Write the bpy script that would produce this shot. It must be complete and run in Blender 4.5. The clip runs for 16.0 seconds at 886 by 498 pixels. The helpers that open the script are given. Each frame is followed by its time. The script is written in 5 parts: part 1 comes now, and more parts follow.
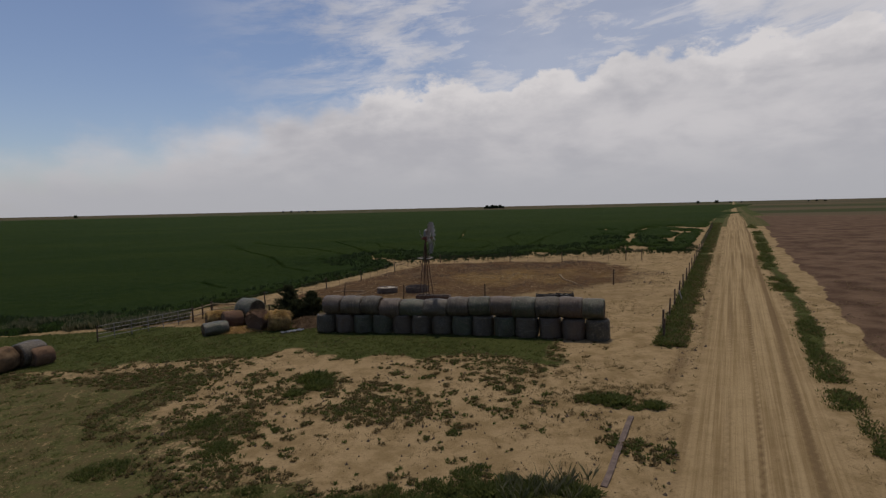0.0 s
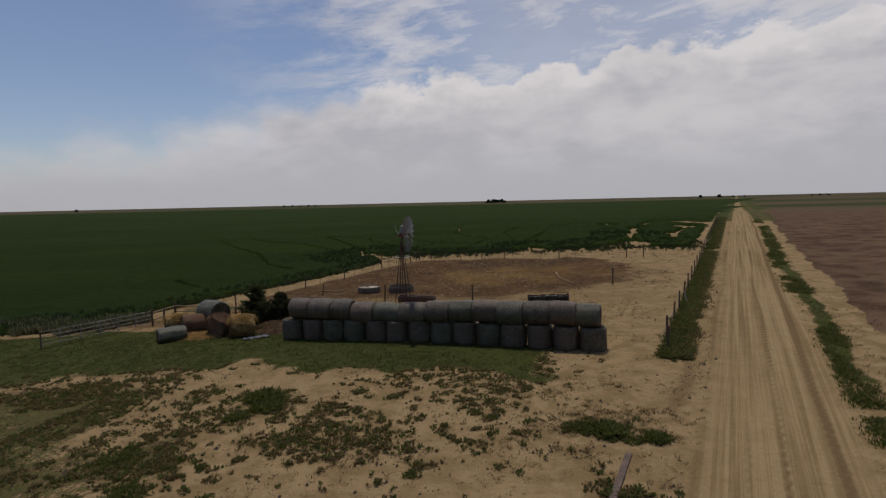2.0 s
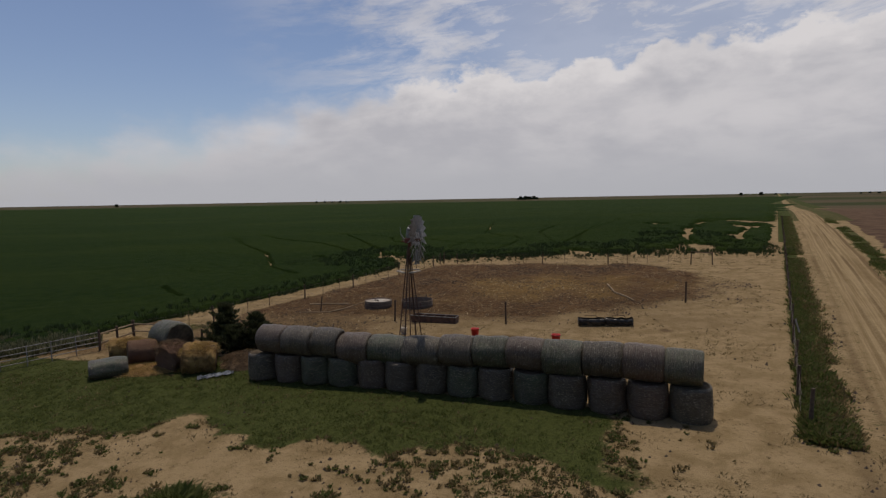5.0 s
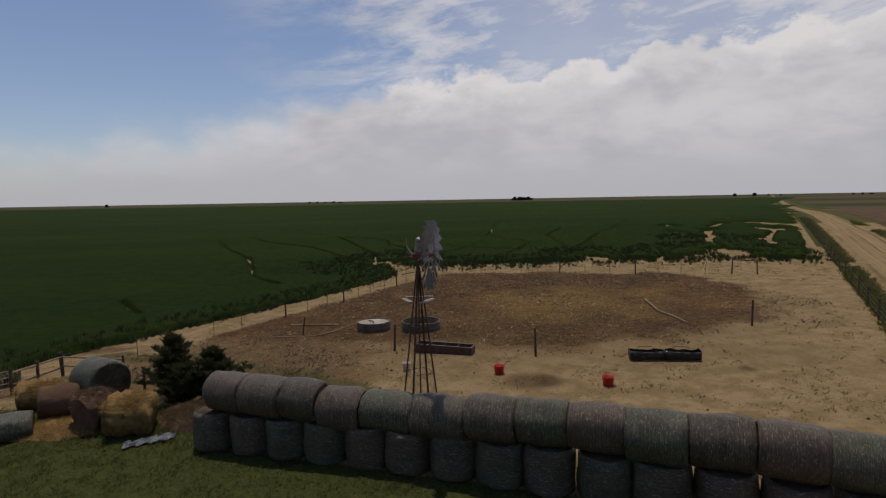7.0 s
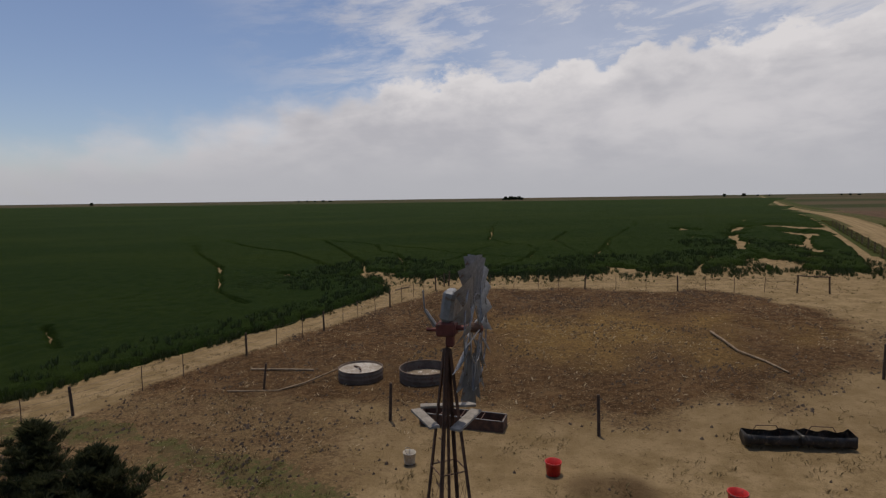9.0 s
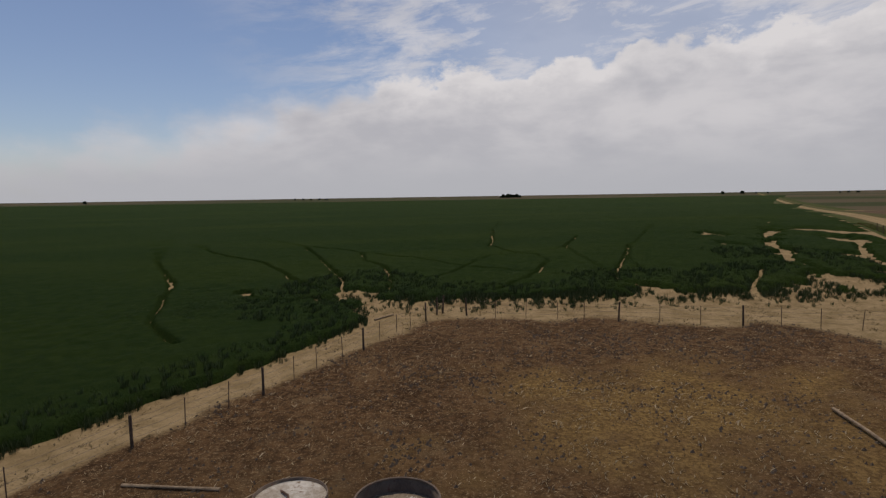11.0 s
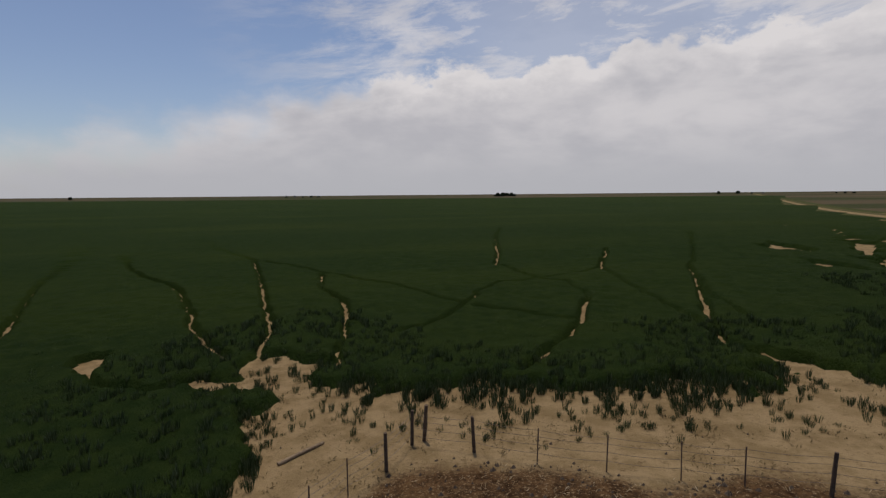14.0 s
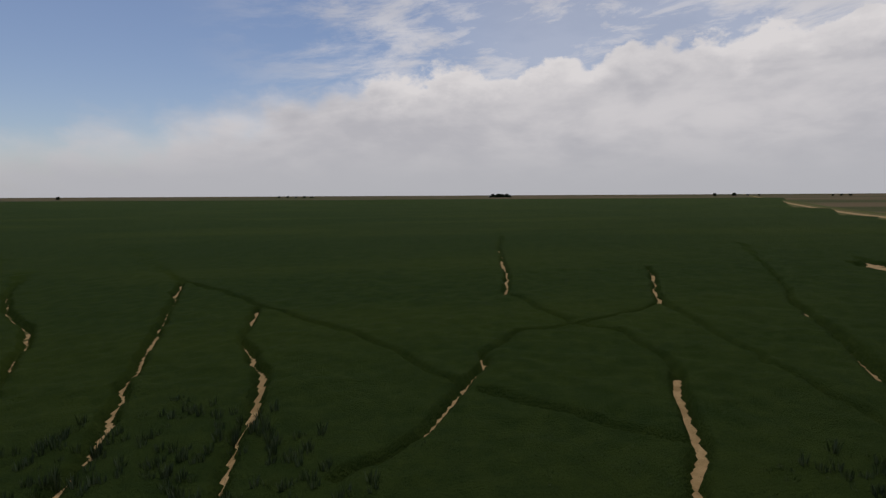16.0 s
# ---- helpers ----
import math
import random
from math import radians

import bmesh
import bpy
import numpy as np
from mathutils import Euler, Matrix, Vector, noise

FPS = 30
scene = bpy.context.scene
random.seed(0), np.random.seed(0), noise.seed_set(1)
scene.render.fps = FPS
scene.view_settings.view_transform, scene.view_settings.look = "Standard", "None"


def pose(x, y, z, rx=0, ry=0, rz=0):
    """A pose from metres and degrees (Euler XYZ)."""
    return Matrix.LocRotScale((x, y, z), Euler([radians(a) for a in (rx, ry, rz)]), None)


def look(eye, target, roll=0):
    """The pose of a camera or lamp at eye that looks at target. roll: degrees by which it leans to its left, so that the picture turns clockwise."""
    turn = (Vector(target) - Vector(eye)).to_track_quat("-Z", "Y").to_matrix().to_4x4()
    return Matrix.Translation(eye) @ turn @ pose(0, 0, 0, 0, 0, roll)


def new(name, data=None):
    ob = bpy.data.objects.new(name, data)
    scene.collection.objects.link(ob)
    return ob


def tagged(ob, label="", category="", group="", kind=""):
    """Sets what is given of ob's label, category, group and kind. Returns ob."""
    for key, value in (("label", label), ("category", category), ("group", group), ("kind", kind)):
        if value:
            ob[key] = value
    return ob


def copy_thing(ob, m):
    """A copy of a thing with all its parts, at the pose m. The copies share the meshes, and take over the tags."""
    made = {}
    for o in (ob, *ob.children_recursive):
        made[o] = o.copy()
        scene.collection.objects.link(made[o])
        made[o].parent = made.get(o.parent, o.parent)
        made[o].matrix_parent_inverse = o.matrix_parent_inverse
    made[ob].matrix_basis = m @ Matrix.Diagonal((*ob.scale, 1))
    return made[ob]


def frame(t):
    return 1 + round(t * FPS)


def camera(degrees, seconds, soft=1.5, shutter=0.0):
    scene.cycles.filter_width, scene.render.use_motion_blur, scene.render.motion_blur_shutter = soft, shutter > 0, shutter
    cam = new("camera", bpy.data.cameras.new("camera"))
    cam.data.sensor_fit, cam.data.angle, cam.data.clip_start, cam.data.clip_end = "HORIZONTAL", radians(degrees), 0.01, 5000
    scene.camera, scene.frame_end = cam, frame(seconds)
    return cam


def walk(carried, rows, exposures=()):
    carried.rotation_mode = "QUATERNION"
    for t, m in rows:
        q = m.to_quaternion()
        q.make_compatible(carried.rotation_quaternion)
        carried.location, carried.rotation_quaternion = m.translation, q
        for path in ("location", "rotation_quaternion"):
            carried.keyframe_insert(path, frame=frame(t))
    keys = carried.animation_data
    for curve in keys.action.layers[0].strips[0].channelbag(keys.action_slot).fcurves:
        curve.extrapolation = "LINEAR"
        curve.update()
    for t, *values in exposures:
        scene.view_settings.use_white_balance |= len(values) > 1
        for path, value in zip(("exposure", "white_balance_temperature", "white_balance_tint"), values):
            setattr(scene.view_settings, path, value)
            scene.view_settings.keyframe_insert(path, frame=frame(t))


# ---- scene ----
cam = camera(76.0, 16.0, soft=1.3)
PATH = [
    (0, (-0.439, -2.709, 8.159), (-0.405, -0.715, 8.011), -1.3),
    (0.5, (-0.322, -2.377, 8.017), (-0.293, -0.382, 7.872), -1.3),
    (1, (0.020, -1.532, 7.990), (0.045, 0.463, 7.842), -1.3),
    (1.5, (0.533, -0.316, 8.105), (0.560, 1.677, 7.942), -1.3),
    (2, (1.098, 1.323, 8.051), (1.125, 3.316, 7.883), -1.3),
    (2.5, (1.475, 3.208, 8.036), (1.482, 5.200, 7.866), -1.2),
    (3, (1.788, 4.928, 7.999), (1.708, 6.918, 7.826), -1.4),
    (3.5, (1.924, 6.468, 7.946), (1.835, 8.459, 7.772), -1.4),
    (4, (1.912, 8.067, 7.893), (1.817, 10.057, 7.718), -1.2),
    (6.5, (0.670, 17.044, 7.842), (0.610, 19.035, 7.662), -0.9),
    (7, (0.333, 19.032, 7.799), (0.273, 21.023, 7.623), -1.0),
    (7.5, (-0.064, 21.100, 7.897), (-0.118, 23.091, 7.716), -1.0),
    (8, (-0.405, 23.305, 7.990), (-0.452, 25.296, 7.806), -0.9),
    (8.5, (-0.766, 25.718, 8.029), (-0.801, 27.709, 7.845), -0.8),
    (9, (-0.936, 28.244, 7.999), (-0.961, 30.236, 7.820), -0.8),
    (11.5, (-0.637, 41.925, 8.505), (-0.650, 43.916, 8.317), -0.8),
    (12, (-0.596, 45.159, 8.474), (-0.609, 47.150, 8.286), -0.6),
    (12.5, (-0.570, 48.522, 8.362), (-0.582, 50.514, 8.179), -0.6),
    (13, (-0.576, 51.956, 8.479), (-0.584, 53.947, 8.291), -0.4),
    (13.5, (-0.536, 55.630, 8.543), (-0.537, 57.620, 8.352), -0.5),
    (14, (-0.465, 59.455, 8.628), (-0.458, 61.445, 8.434), -0.5),
    (14.5, (-0.427, 63.516, 8.566), (-0.411, 65.507, 8.377), -0.5),
    (15, (-0.284, 67.715, 8.692), (-0.266, 69.705, 8.495), -0.5),
    (15.5, (0.041, 71.744, 8.784), (0.059, 73.734, 8.586), -0.8),
    (16, (-0.013, 76.432, 8.601), (0.013, 78.423, 8.410), -0.3),
]
walk(cam, [(t, look(eye, to, roll)) for t, eye, to, roll in PATH], exposures=[(0, -0.27, 7000, 11), (4, -0.25, 7000, 11), (7, -0.2, 7000, 11), (16, -0.17, 7000, 11)])

# ---- light ----
SUN_AZ, SUN_EL = -14.0, 74.5          # degrees from +y towards +x, and above the ground
world = bpy.data.worlds.new("prairie_sky")
scene.world = world
world.use_nodes = True


class Tree:
    """A small builder of node trees."""

    def __init__(self, tree):
        self.t = tree

    def put(self, socket, value):
        if isinstance(value, bpy.types.NodeSocket):
            self.t.links.new(value, socket)
        elif value is not None:
            socket.default_value = value

    def math(self, op, a, b=None, c=None, clamp=False):
        node = self.t.nodes.new("ShaderNodeMath")
        node.operation, node.use_clamp = op, clamp
        for i, v in enumerate((a, b, c)):
            self.put(node.inputs[i], v)
        return node.outputs[0]

    def ramp(self, v, lo, hi, a=0.0, b=1.0, smooth=True):
        node = self.t.nodes.new("ShaderNodeMapRange")
        node.interpolation_type = "SMOOTHSTEP" if smooth else "LINEAR"
        for i, s in enumerate((v, lo, hi, a, b)):
            self.put(node.inputs[i], s)
        return node.outputs[0]

    def noise(self, vec, scale, detail=4.0, rough=0.55, distort=0.0):
        node = self.t.nodes.new("ShaderNodeTexNoise")
        self.put(node.inputs["Vector"], vec)
        node.inputs["Scale"].default_value = scale
        node.inputs["Detail"].default_value = detail
        node.inputs["Roughness"].default_value = rough
        node.inputs["Distortion"].default_value = distort
        return node.outputs["Fac"]

    def mix(self, fac, a, b, blend="MIX"):
        node = self.t.nodes.new("ShaderNodeMix")
        node.data_type, node.blend_type = "RGBA", blend
        self.put(node.inputs[0], fac)
        for i, v in ((6, a), (7, b)):
            self.put(node.inputs[i], (*v, 1.0) if isinstance(v, tuple) and len(v) == 3 else v)
        return node.outputs[2]

    def combine(self, x, y, z):
        node = self.t.nodes.new("ShaderNodeCombineXYZ")
        for i, v in enumerate((x, y, z)):
            self.put(node.inputs[i], v)
        return node.outputs[0]

    def attr(self, name):
        node = self.t.nodes.new("ShaderNodeAttribute")
        node.attribute_name = name
        return node.outputs["Fac"]

    def scaled(self, vec, sx, sy, sz):
        node = self.t.nodes.new("ShaderNodeVectorMath")
        node.operation = "MULTIPLY"
        self.put(node.inputs[0], vec)
        node.inputs[1].default_value = (sx, sy, sz)
        return node.outputs[0]


def build_sky():
    tree = world.node_tree
    tree.nodes.clear()
    k = Tree(tree)
    out = tree.nodes.new("ShaderNodeOutputWorld")
    back = tree.nodes.new("ShaderNodeBackground")
    sky = tree.nodes.new("ShaderNodeTexSky")
    sky.sky_type, sky.sun_disc = "NISHITA", False
    sky.sun_elevation, sky.sun_rotation = radians(SUN_EL), radians(SUN_AZ)
    sky.altitude, sky.air_density, sky.dust_density, sky.ozone_density = 900, 1.0, 1.6, 1.2
    where = tree.nodes.new("ShaderNodeTexCoord").outputs["Generated"]
    parts = tree.nodes.new("ShaderNodeSeparateXYZ")
    k.put(parts.inputs[0], where)
    x, y, z = parts.outputs
    level = k.math("SQRT", k.math("ADD", k.math("MULTIPLY", x, x), k.math("MULTIPLY", y, y)))
    level = k.math("MAXIMUM", level, 0.02)
    az = k.math("ARCTAN2", x, y)                       # radians to the right of +y
    el = k.math("DIVIDE", z, level)                    # tangent of the height
    # the cloud bank: its edge climbs to the right, with billowed crests
    flat = k.combine(az, k.math("MULTIPLY", el, 1.4), 0.0)
    billow = k.noise(flat, 9.0, 6.0, 0.58, 0.25)
    puff = k.noise(flat, 30.0, 6.0, 0.62)
    cell = tree.nodes.new("ShaderNodeTexVoronoi")
    cell.feature = "SMOOTH_F1"
    cell.inputs["Scale"].default_value, cell.inputs["Smoothness"].default_value = 14.0, 0.35
    k.put(cell.inputs["Vector"], k.combine(k.math("MULTIPLY_ADD", puff, 0.03, az), k.math("MULTIPLY", el, 1.2), 0.0))
    edge = k.math("ADD", k.ramp(az, -0.78, 0.06, 0.062, 0.226), k.ramp(az, 0.05, 0.5, 0.0, 0.030))
    edge = k.math("ADD", edge, k.math("MULTIPLY", k.math("SUBTRACT", billow, 0.5), 0.10))
    edge = k.math("ADD", edge, k.math("MULTIPLY", k.math("SUBTRACT", puff, 0.5), 0.045))
    edge = k.math("ADD", edge, k.math("MULTIPLY", k.math("SUBTRACT", 0.42, cell.outputs["Distance"]), 0.055))
    soft = k.ramp(az, -0.38, 0.0, 0.075, 0.016)
    # no bank behind the view: clear sky there, unseen, holds the fill light down
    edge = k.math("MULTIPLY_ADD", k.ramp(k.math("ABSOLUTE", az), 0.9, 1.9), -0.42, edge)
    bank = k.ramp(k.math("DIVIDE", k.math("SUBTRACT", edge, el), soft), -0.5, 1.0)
    # thin high cloud over the bank, closing up towards the right
    streak = k.noise(k.combine(k.math("ADD", az, k.math("MULTIPLY", el, -0.8)), k.math("MULTIPLY", el, 2.6), 3.0), 5.0, 8.0, 0.62, 0.4)
    comb = k.noise(k.combine(k.math("ADD", az, k.math("MULTIPLY", el, -1.3)), k.math("MULTIPLY", el, 3.2), 7.0), 9.0, 8.0, 0.66, 0.5)
    thread = k.math("ADD", k.math("MULTIPLY", streak, 0.55), k.math("MULTIPLY", comb, 0.45))
    wisp = k.math("MULTIPLY", k.ramp(thread, 0.40, 0.60), k.ramp(k.math("MULTIPLY_ADD", el, 0.3, az), -0.36, 0.02))
    wisp = k.math("MAXIMUM", k.math("MULTIPLY", wisp, 0.72), k.math("MULTIPLY", k.ramp(az, -0.2, 0.2), 0.36))
    shelf = k.ramp(k.math("ADD", az, k.math("MULTIPLY", k.math("SUBTRACT", streak, 0.5), 0.9)), 0.34, 0.56, 0.0, 0.88)
    wisp = k.math("MAXIMUM", wisp, shelf)
    # thin cloud also ends beside the view, for less fill light
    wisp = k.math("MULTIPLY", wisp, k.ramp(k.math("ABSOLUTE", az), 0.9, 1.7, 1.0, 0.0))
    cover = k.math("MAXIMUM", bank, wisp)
    # lit crests and greyer bodies
    tone = k.noise(k.combine(az, k.math("MULTIPLY", el, 2.4), 9.0), 5.5, 6.0, 0.55, 0.2)
    crest = k.math("MULTIPLY", k.ramp(k.math("SUBTRACT", edge, el), 0.008, 0.075, 1.0, 0.0), k.ramp(az, -0.35, 0.0, 0.25, 1.0))
    shade = k.math("ADD", k.math("MULTIPLY", k.ramp(tone, 0.34, 0.68), 0.62), k.math("MULTIPLY", crest, 0.65), clamp=True)
    cloud = k.mix(shade, CLOUD_LOW, CLOUD_TOP)
    haze = k.ramp(el, 0.0, 0.13, 1.0, 0.0)
    cloud = k.mix(haze, cloud, CLOUD_HAZE)
    tint = k.mix(1.0, sky.outputs[0], SKY_TINT, "MULTIPLY")
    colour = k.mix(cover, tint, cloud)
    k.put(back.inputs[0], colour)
    back.inputs[1].default_value = 0.1
    tree.links.new(back.outputs[0], out.inputs[0])


CLOUD_LOW, CLOUD_TOP, CLOUD_HAZE, SKY_TINT = (4.75, 4.93, 5.65), (7.4, 7.45, 8.0), (4.7, 4.95, 5.62), (0.90, 0.92, 1.03)
build_sky()
sun = new("sun", bpy.data.lights.new("sun", "SUN"))
sun.data.energy, sun.data.angle, sun.data.color = 2.15, radians(0.6), (1.0, 0.95, 0.88)
sun.matrix_world = look((0, 0, 0), (-math.sin(radians(SUN_AZ)) * math.cos(radians(SUN_EL)), -math.cos(radians(SUN_AZ)) * math.cos(radians(SUN_EL)), -math.sin(radians(SUN_EL))))

# ---- materials ----
def material(name):
    m = bpy.data.materials.new(name)
    m.use_nodes = True
    tree = m.node_tree
    shader = tree.nodes["Principled BSDF"]
    return m, Tree(tree), shader


def relief(k, shader, height, strength, distance):
    node = k.t.nodes.new("ShaderNodeBump")
    node.inputs["Strength"].default_value, node.inputs["Distance"].default_value = strength, distance
    k.put(node.inputs["Height"], height)
    k.t.links.new(node.outputs[0], shader.inputs["Normal"])


def thin(k, shader, colour, share):
    """Lets light through a leaf."""
    glow = k.t.nodes.new("ShaderNodeBsdfTranslucent")
    k.put(glow.inputs["Color"], colour)
    both = k.t.nodes.new("ShaderNodeMixShader")
    both.inputs[0].default_value = share
    k.t.links.new(shader.outputs[0], both.inputs[1])
    k.t.links.new(glow.outputs[0], both.inputs[2])
    k.t.links.new(both.outputs[0], k.t.nodes["Material Output"].inputs["Surface"])


def place(k):
    return k.t.nodes.new("ShaderNodeNewGeometry").outputs["Position"]


def own(k):
    return k.t.nodes.new("ShaderNodeTexCoord").outputs["Object"]


def chance(k):
    return k.t.nodes.new("ShaderNodeObjectInfo").outputs["Random"]


def island(k):
    return k.t.nodes.new("ShaderNodeNewGeometry").outputs["Random Per Island"]


def plain(name, a, b, scale, rough=0.7, metal=0.0, bump=0.2, size=0.01, spots=None, vary=0.0):
    """Two tones mixed by a two-scale noise, with fine relief."""
    m, k, s = material(name)
    v = own(k)
    big, fine = k.noise(v, scale, 5.0, 0.6), k.noise(v, scale * 9.0, 4.0, 0.6)
    f = k.ramp(k.math("ADD", k.math("MULTIPLY", big, 0.65), k.math("MULTIPLY", fine, 0.35)), 0.35, 0.65)
    c = k.mix(f, a, b)
    if spots:
        c = k.mix(k.ramp(k.noise(v, scale * 2.3, 6.0, 0.65), 0.55, 0.66), c, spots)
    if vary:
        c = k.mix(k.math("MULTIPLY", chance(k), vary), c, (0.02, 0.02, 0.02))
    k.put(s.inputs["Base Color"], c)
    k.put(s.inputs["Roughness"], k.ramp(fine, 0.2, 0.8, max(0.05, rough - 0.1), min(1.0, rough + 0.1)))
    s.inputs["Metallic"].default_value = metal
    relief(k, s, fine, bump, size)
    return m


def ground_material():
    m, k, s = material("prairie_ground")
    v = place(k)
    broad, mid, fine = k.noise(v, 0.09, 5.0, 0.6), k.noise(v, 0.9, 6.0, 0.62), k.noise(v, 7.0, 5.0, 0.65)
    grit = k.noise(v, 38.0, 3.0, 0.6)
    sand = k.mix(k.ramp(mid, 0.37, 0.63), (0.215, 0.148, 0.072), (0.318, 0.225, 0.119))
    sand = k.mix(k.ramp(fine, 0.52, 0.75, 0.0, 0.55), sand, (0.185, 0.126, 0.063))
    sand = k.mix(k.ramp(broad, 0.4, 0.7, 0.0, 0.4), sand, (0.265, 0.184, 0.094))
    speck = k.math("ADD", k.math("MULTIPLY", k.noise(v, 3.2, 6.0, 0.75), 0.6), k.math("MULTIPLY", k.noise(v, 16.0, 4.0, 0.7), 0.4))
    sand = k.mix(k.ramp(speck, 0.53, 0.63, 0.0, 0.72), sand, (0.115, 0.073, 0.036))
    sand = k.mix(k.ramp(speck, 0.44, 0.34, 0.0, 0.5), sand, (0.385, 0.285, 0.16))
    # long streaks left by wheels and the grader
    turned = k.t.nodes.new("ShaderNodeVectorRotate")
    turned.rotation_type = "Z_AXIS"
    turned.inputs["Angle"].default_value = radians(28.1)
    k.put(turned.inputs["Vector"], v)
    streak = k.noise(k.scaled(turned.outputs[0], 4.2, 0.035, 0.0), 1.0, 5.0, 0.72, 0.15)
    road = k.mix(k.ramp(streak, 0.39, 0.60), (0.205, 0.138, 0.067), (0.350, 0.252, 0.134))
    sand = k.mix(k.math("MULTIPLY", k.attr("road"), k.ramp(speck, 0.35, 0.6, 0.95, 0.6)), sand, road)
    # trodden yard with dung and old straw
    lot = k.mix(k.ramp(k.math("ADD", k.math("MULTIPLY", k.noise(v, 2.6, 6.0, 0.72), 0.75), k.math("MULTIPLY", k.noise(v, 0.28, 4.0, 0.6), 0.25)), 0.38, 0.62), (0.036, 0.018, 0.008), (0.125, 0.069, 0.031))
    lot = k.mix(k.ramp(fine, 0.5, 0.72, 0.0, 0.7), lot, (0.03, 0.019, 0.013))
    lot = k.mix(k.ramp(k.noise(v, 11.0, 4.0, 0.7), 0.54, 0.66, 0.0, 0.8), lot, (0.30, 0.21, 0.12))
    lot = k.mix(k.ramp(k.noise(v, 0.55, 5.0, 0.7), 0.54, 0.70, 0.0, 0.45), lot, (0.19, 0.125, 0.064))
    straw = k.mix(k.ramp(fine, 0.35, 0.65), (0.095, 0.055, 0.020), (0.25, 0.155, 0.056))
    lot = k.mix(k.math("MULTIPLY", k.attr("straw"), k.ramp(mid, 0.3, 0.6, 0.3, 1.0)), lot, straw)
    edge = k.math("ADD", k.attr("lot"), k.math("MULTIPLY", k.math("SUBTRACT", k.math("ADD", k.math("MULTIPLY", mid, 0.5), k.math("MULTIPLY", fine, 0.5)), 0.5), 1.5))
    c = k.mix(k.ramp(edge, 0.22, 0.85), sand, lot)
    # wheel tracks and the graded road
    rut = k.math("ADD", k.attr("rut"), k.math("MULTIPLY", k.math("SUBTRACT", fine, 0.5), 0.35))
    c = k.mix(k.ramp(rut, 0.25, 0.8, 0.0, 0.85), c, (0.145, 0.095, 0.048))
    c = k.mix(k.math("MULTIPLY", k.attr("damp"), k.ramp(mid, 0.3, 0.6, 0.5, 1.0)), c, (0.085, 0.052, 0.026))
    # ploughed field
    plough = k.mix(k.ramp(k.noise(v, 0.35, 6.0, 0.65), 0.35, 0.65), (0.072, 0.043, 0.027), (0.145, 0.092, 0.058))
    plough = k.mix(k.ramp(fine, 0.5, 0.75, 0.0, 0.6), plough, (0.06, 0.04, 0.03))
    c = k.mix(k.ramp(k.math("ADD", k.attr("plough"), k.math("MULTIPLY", k.math("SUBTRACT", mid, 0.5), 0.6)), 0.4, 0.62), c, plough)
    # low weeds and grass: patches that break up towards their rims
    patchy = k.math("ADD", k.math("MULTIPLY", k.noise(v, 1.3, 6.0, 0.72), 0.38), k.math("MULTIPLY", k.noise(v, 6.0, 5.0, 0.7), 0.62))
    weedy = k.attr("weed")
    green = k.ramp(k.math("ADD", patchy, k.math("MULTIPLY", k.math("SUBTRACT", weedy, 0.5), 0.5)), 0.485, 0.55)
    leaf = k.mix(k.ramp(fine, 0.3, 0.7), (0.052, 0.057, 0.019), (0.125, 0.113, 0.045))
    leaf = k.mix(k.ramp(k.noise(v, 2.3, 4.0, 0.6), 0.42, 0.58), leaf, (0.105, 0.075, 0.037))
    lush = k.mix(k.ramp(fine, 0.3, 0.7), (0.023, 0.036, 0.008), (0.058, 0.072, 0.018))
    leaf = k.mix(k.ramp(weedy, 0.6, 0.85), leaf, lush)
    c = k.mix(k.math("MULTIPLY", green, 0.93), c, leaf)
    # fields far away
    strip = k.noise(k.scaled(v, 0.0011, 0.006, 0.0), 1.0, 3.0, 0.5)
    far = k.mix(k.ramp(strip, 0.42, 0.55), (0.036, 0.046, 0.016), (0.095, 0.070, 0.042))
    c = k.mix(k.attr("far"), c, far)
    k.put(s.inputs["Base Color"], c)
    s.inputs["Roughness"].default_value = 0.95
    s.inputs["Specular IOR Level"].default_value = 0.03
    relief(k, s, k.math("ADD", k.math("MULTIPLY", fine, 0.7), k.math("MULTIPLY", grit, 0.3)), 0.8, 0.12)
    return m


def crop_material(name, top):
    m, k, s = material(name)
    v = place(k)
    broad = k.noise(k.scaled(v, 0.012, 0.035, 0.0), 1.0, 5.0, 0.6)
    mid, fine = k.noise(v, 1.1, 6.0, 0.65), k.noise(v, 9.0, 5.0, 0.7)
    c = k.mix(k.ramp(mid, 0.3, 0.7), (0.0150, 0.0290, 0.0074), (0.026, 0.042, 0.0098))
    c = k.mix(k.ramp(broad, 0.4, 0.7, 0.0, 0.6), c, (0.035, 0.050, 0.0092))
    c = k.mix(k.ramp(fine, 0.5, 0.75, 0.0, 0.75), c, (0.010, 0.0205, 0.007))
    if not top:
        c = k.mix(k.math("MULTIPLY", k.math("POWER", island(k), 1.3), 0.9), c, (0.098, 0.122, 0.064))
        thin(k, s, c, 0.4)
    k.put(s.inputs["Base Color"], c)
    s.inputs["Roughness"].default_value = 0.95
    s.inputs["Specular IOR Level"].default_value = 0.015
    if top:
        relief(k, s, k.math("ADD", k.math("MULTIPLY", mid, 0.4), fine), 0.9, 0.25)
    return m


def leaf_material(name, a, b):
    m, k, s = material(name)
    c = k.mix(island(k), a, b)
    k.put(s.inputs["Base Color"], c)
    s.inputs["Roughness"].default_value = 0.8
    s.inputs["Specular IOR Level"].default_value = 0.12
    thin(k, s, c, 0.45)
    return m


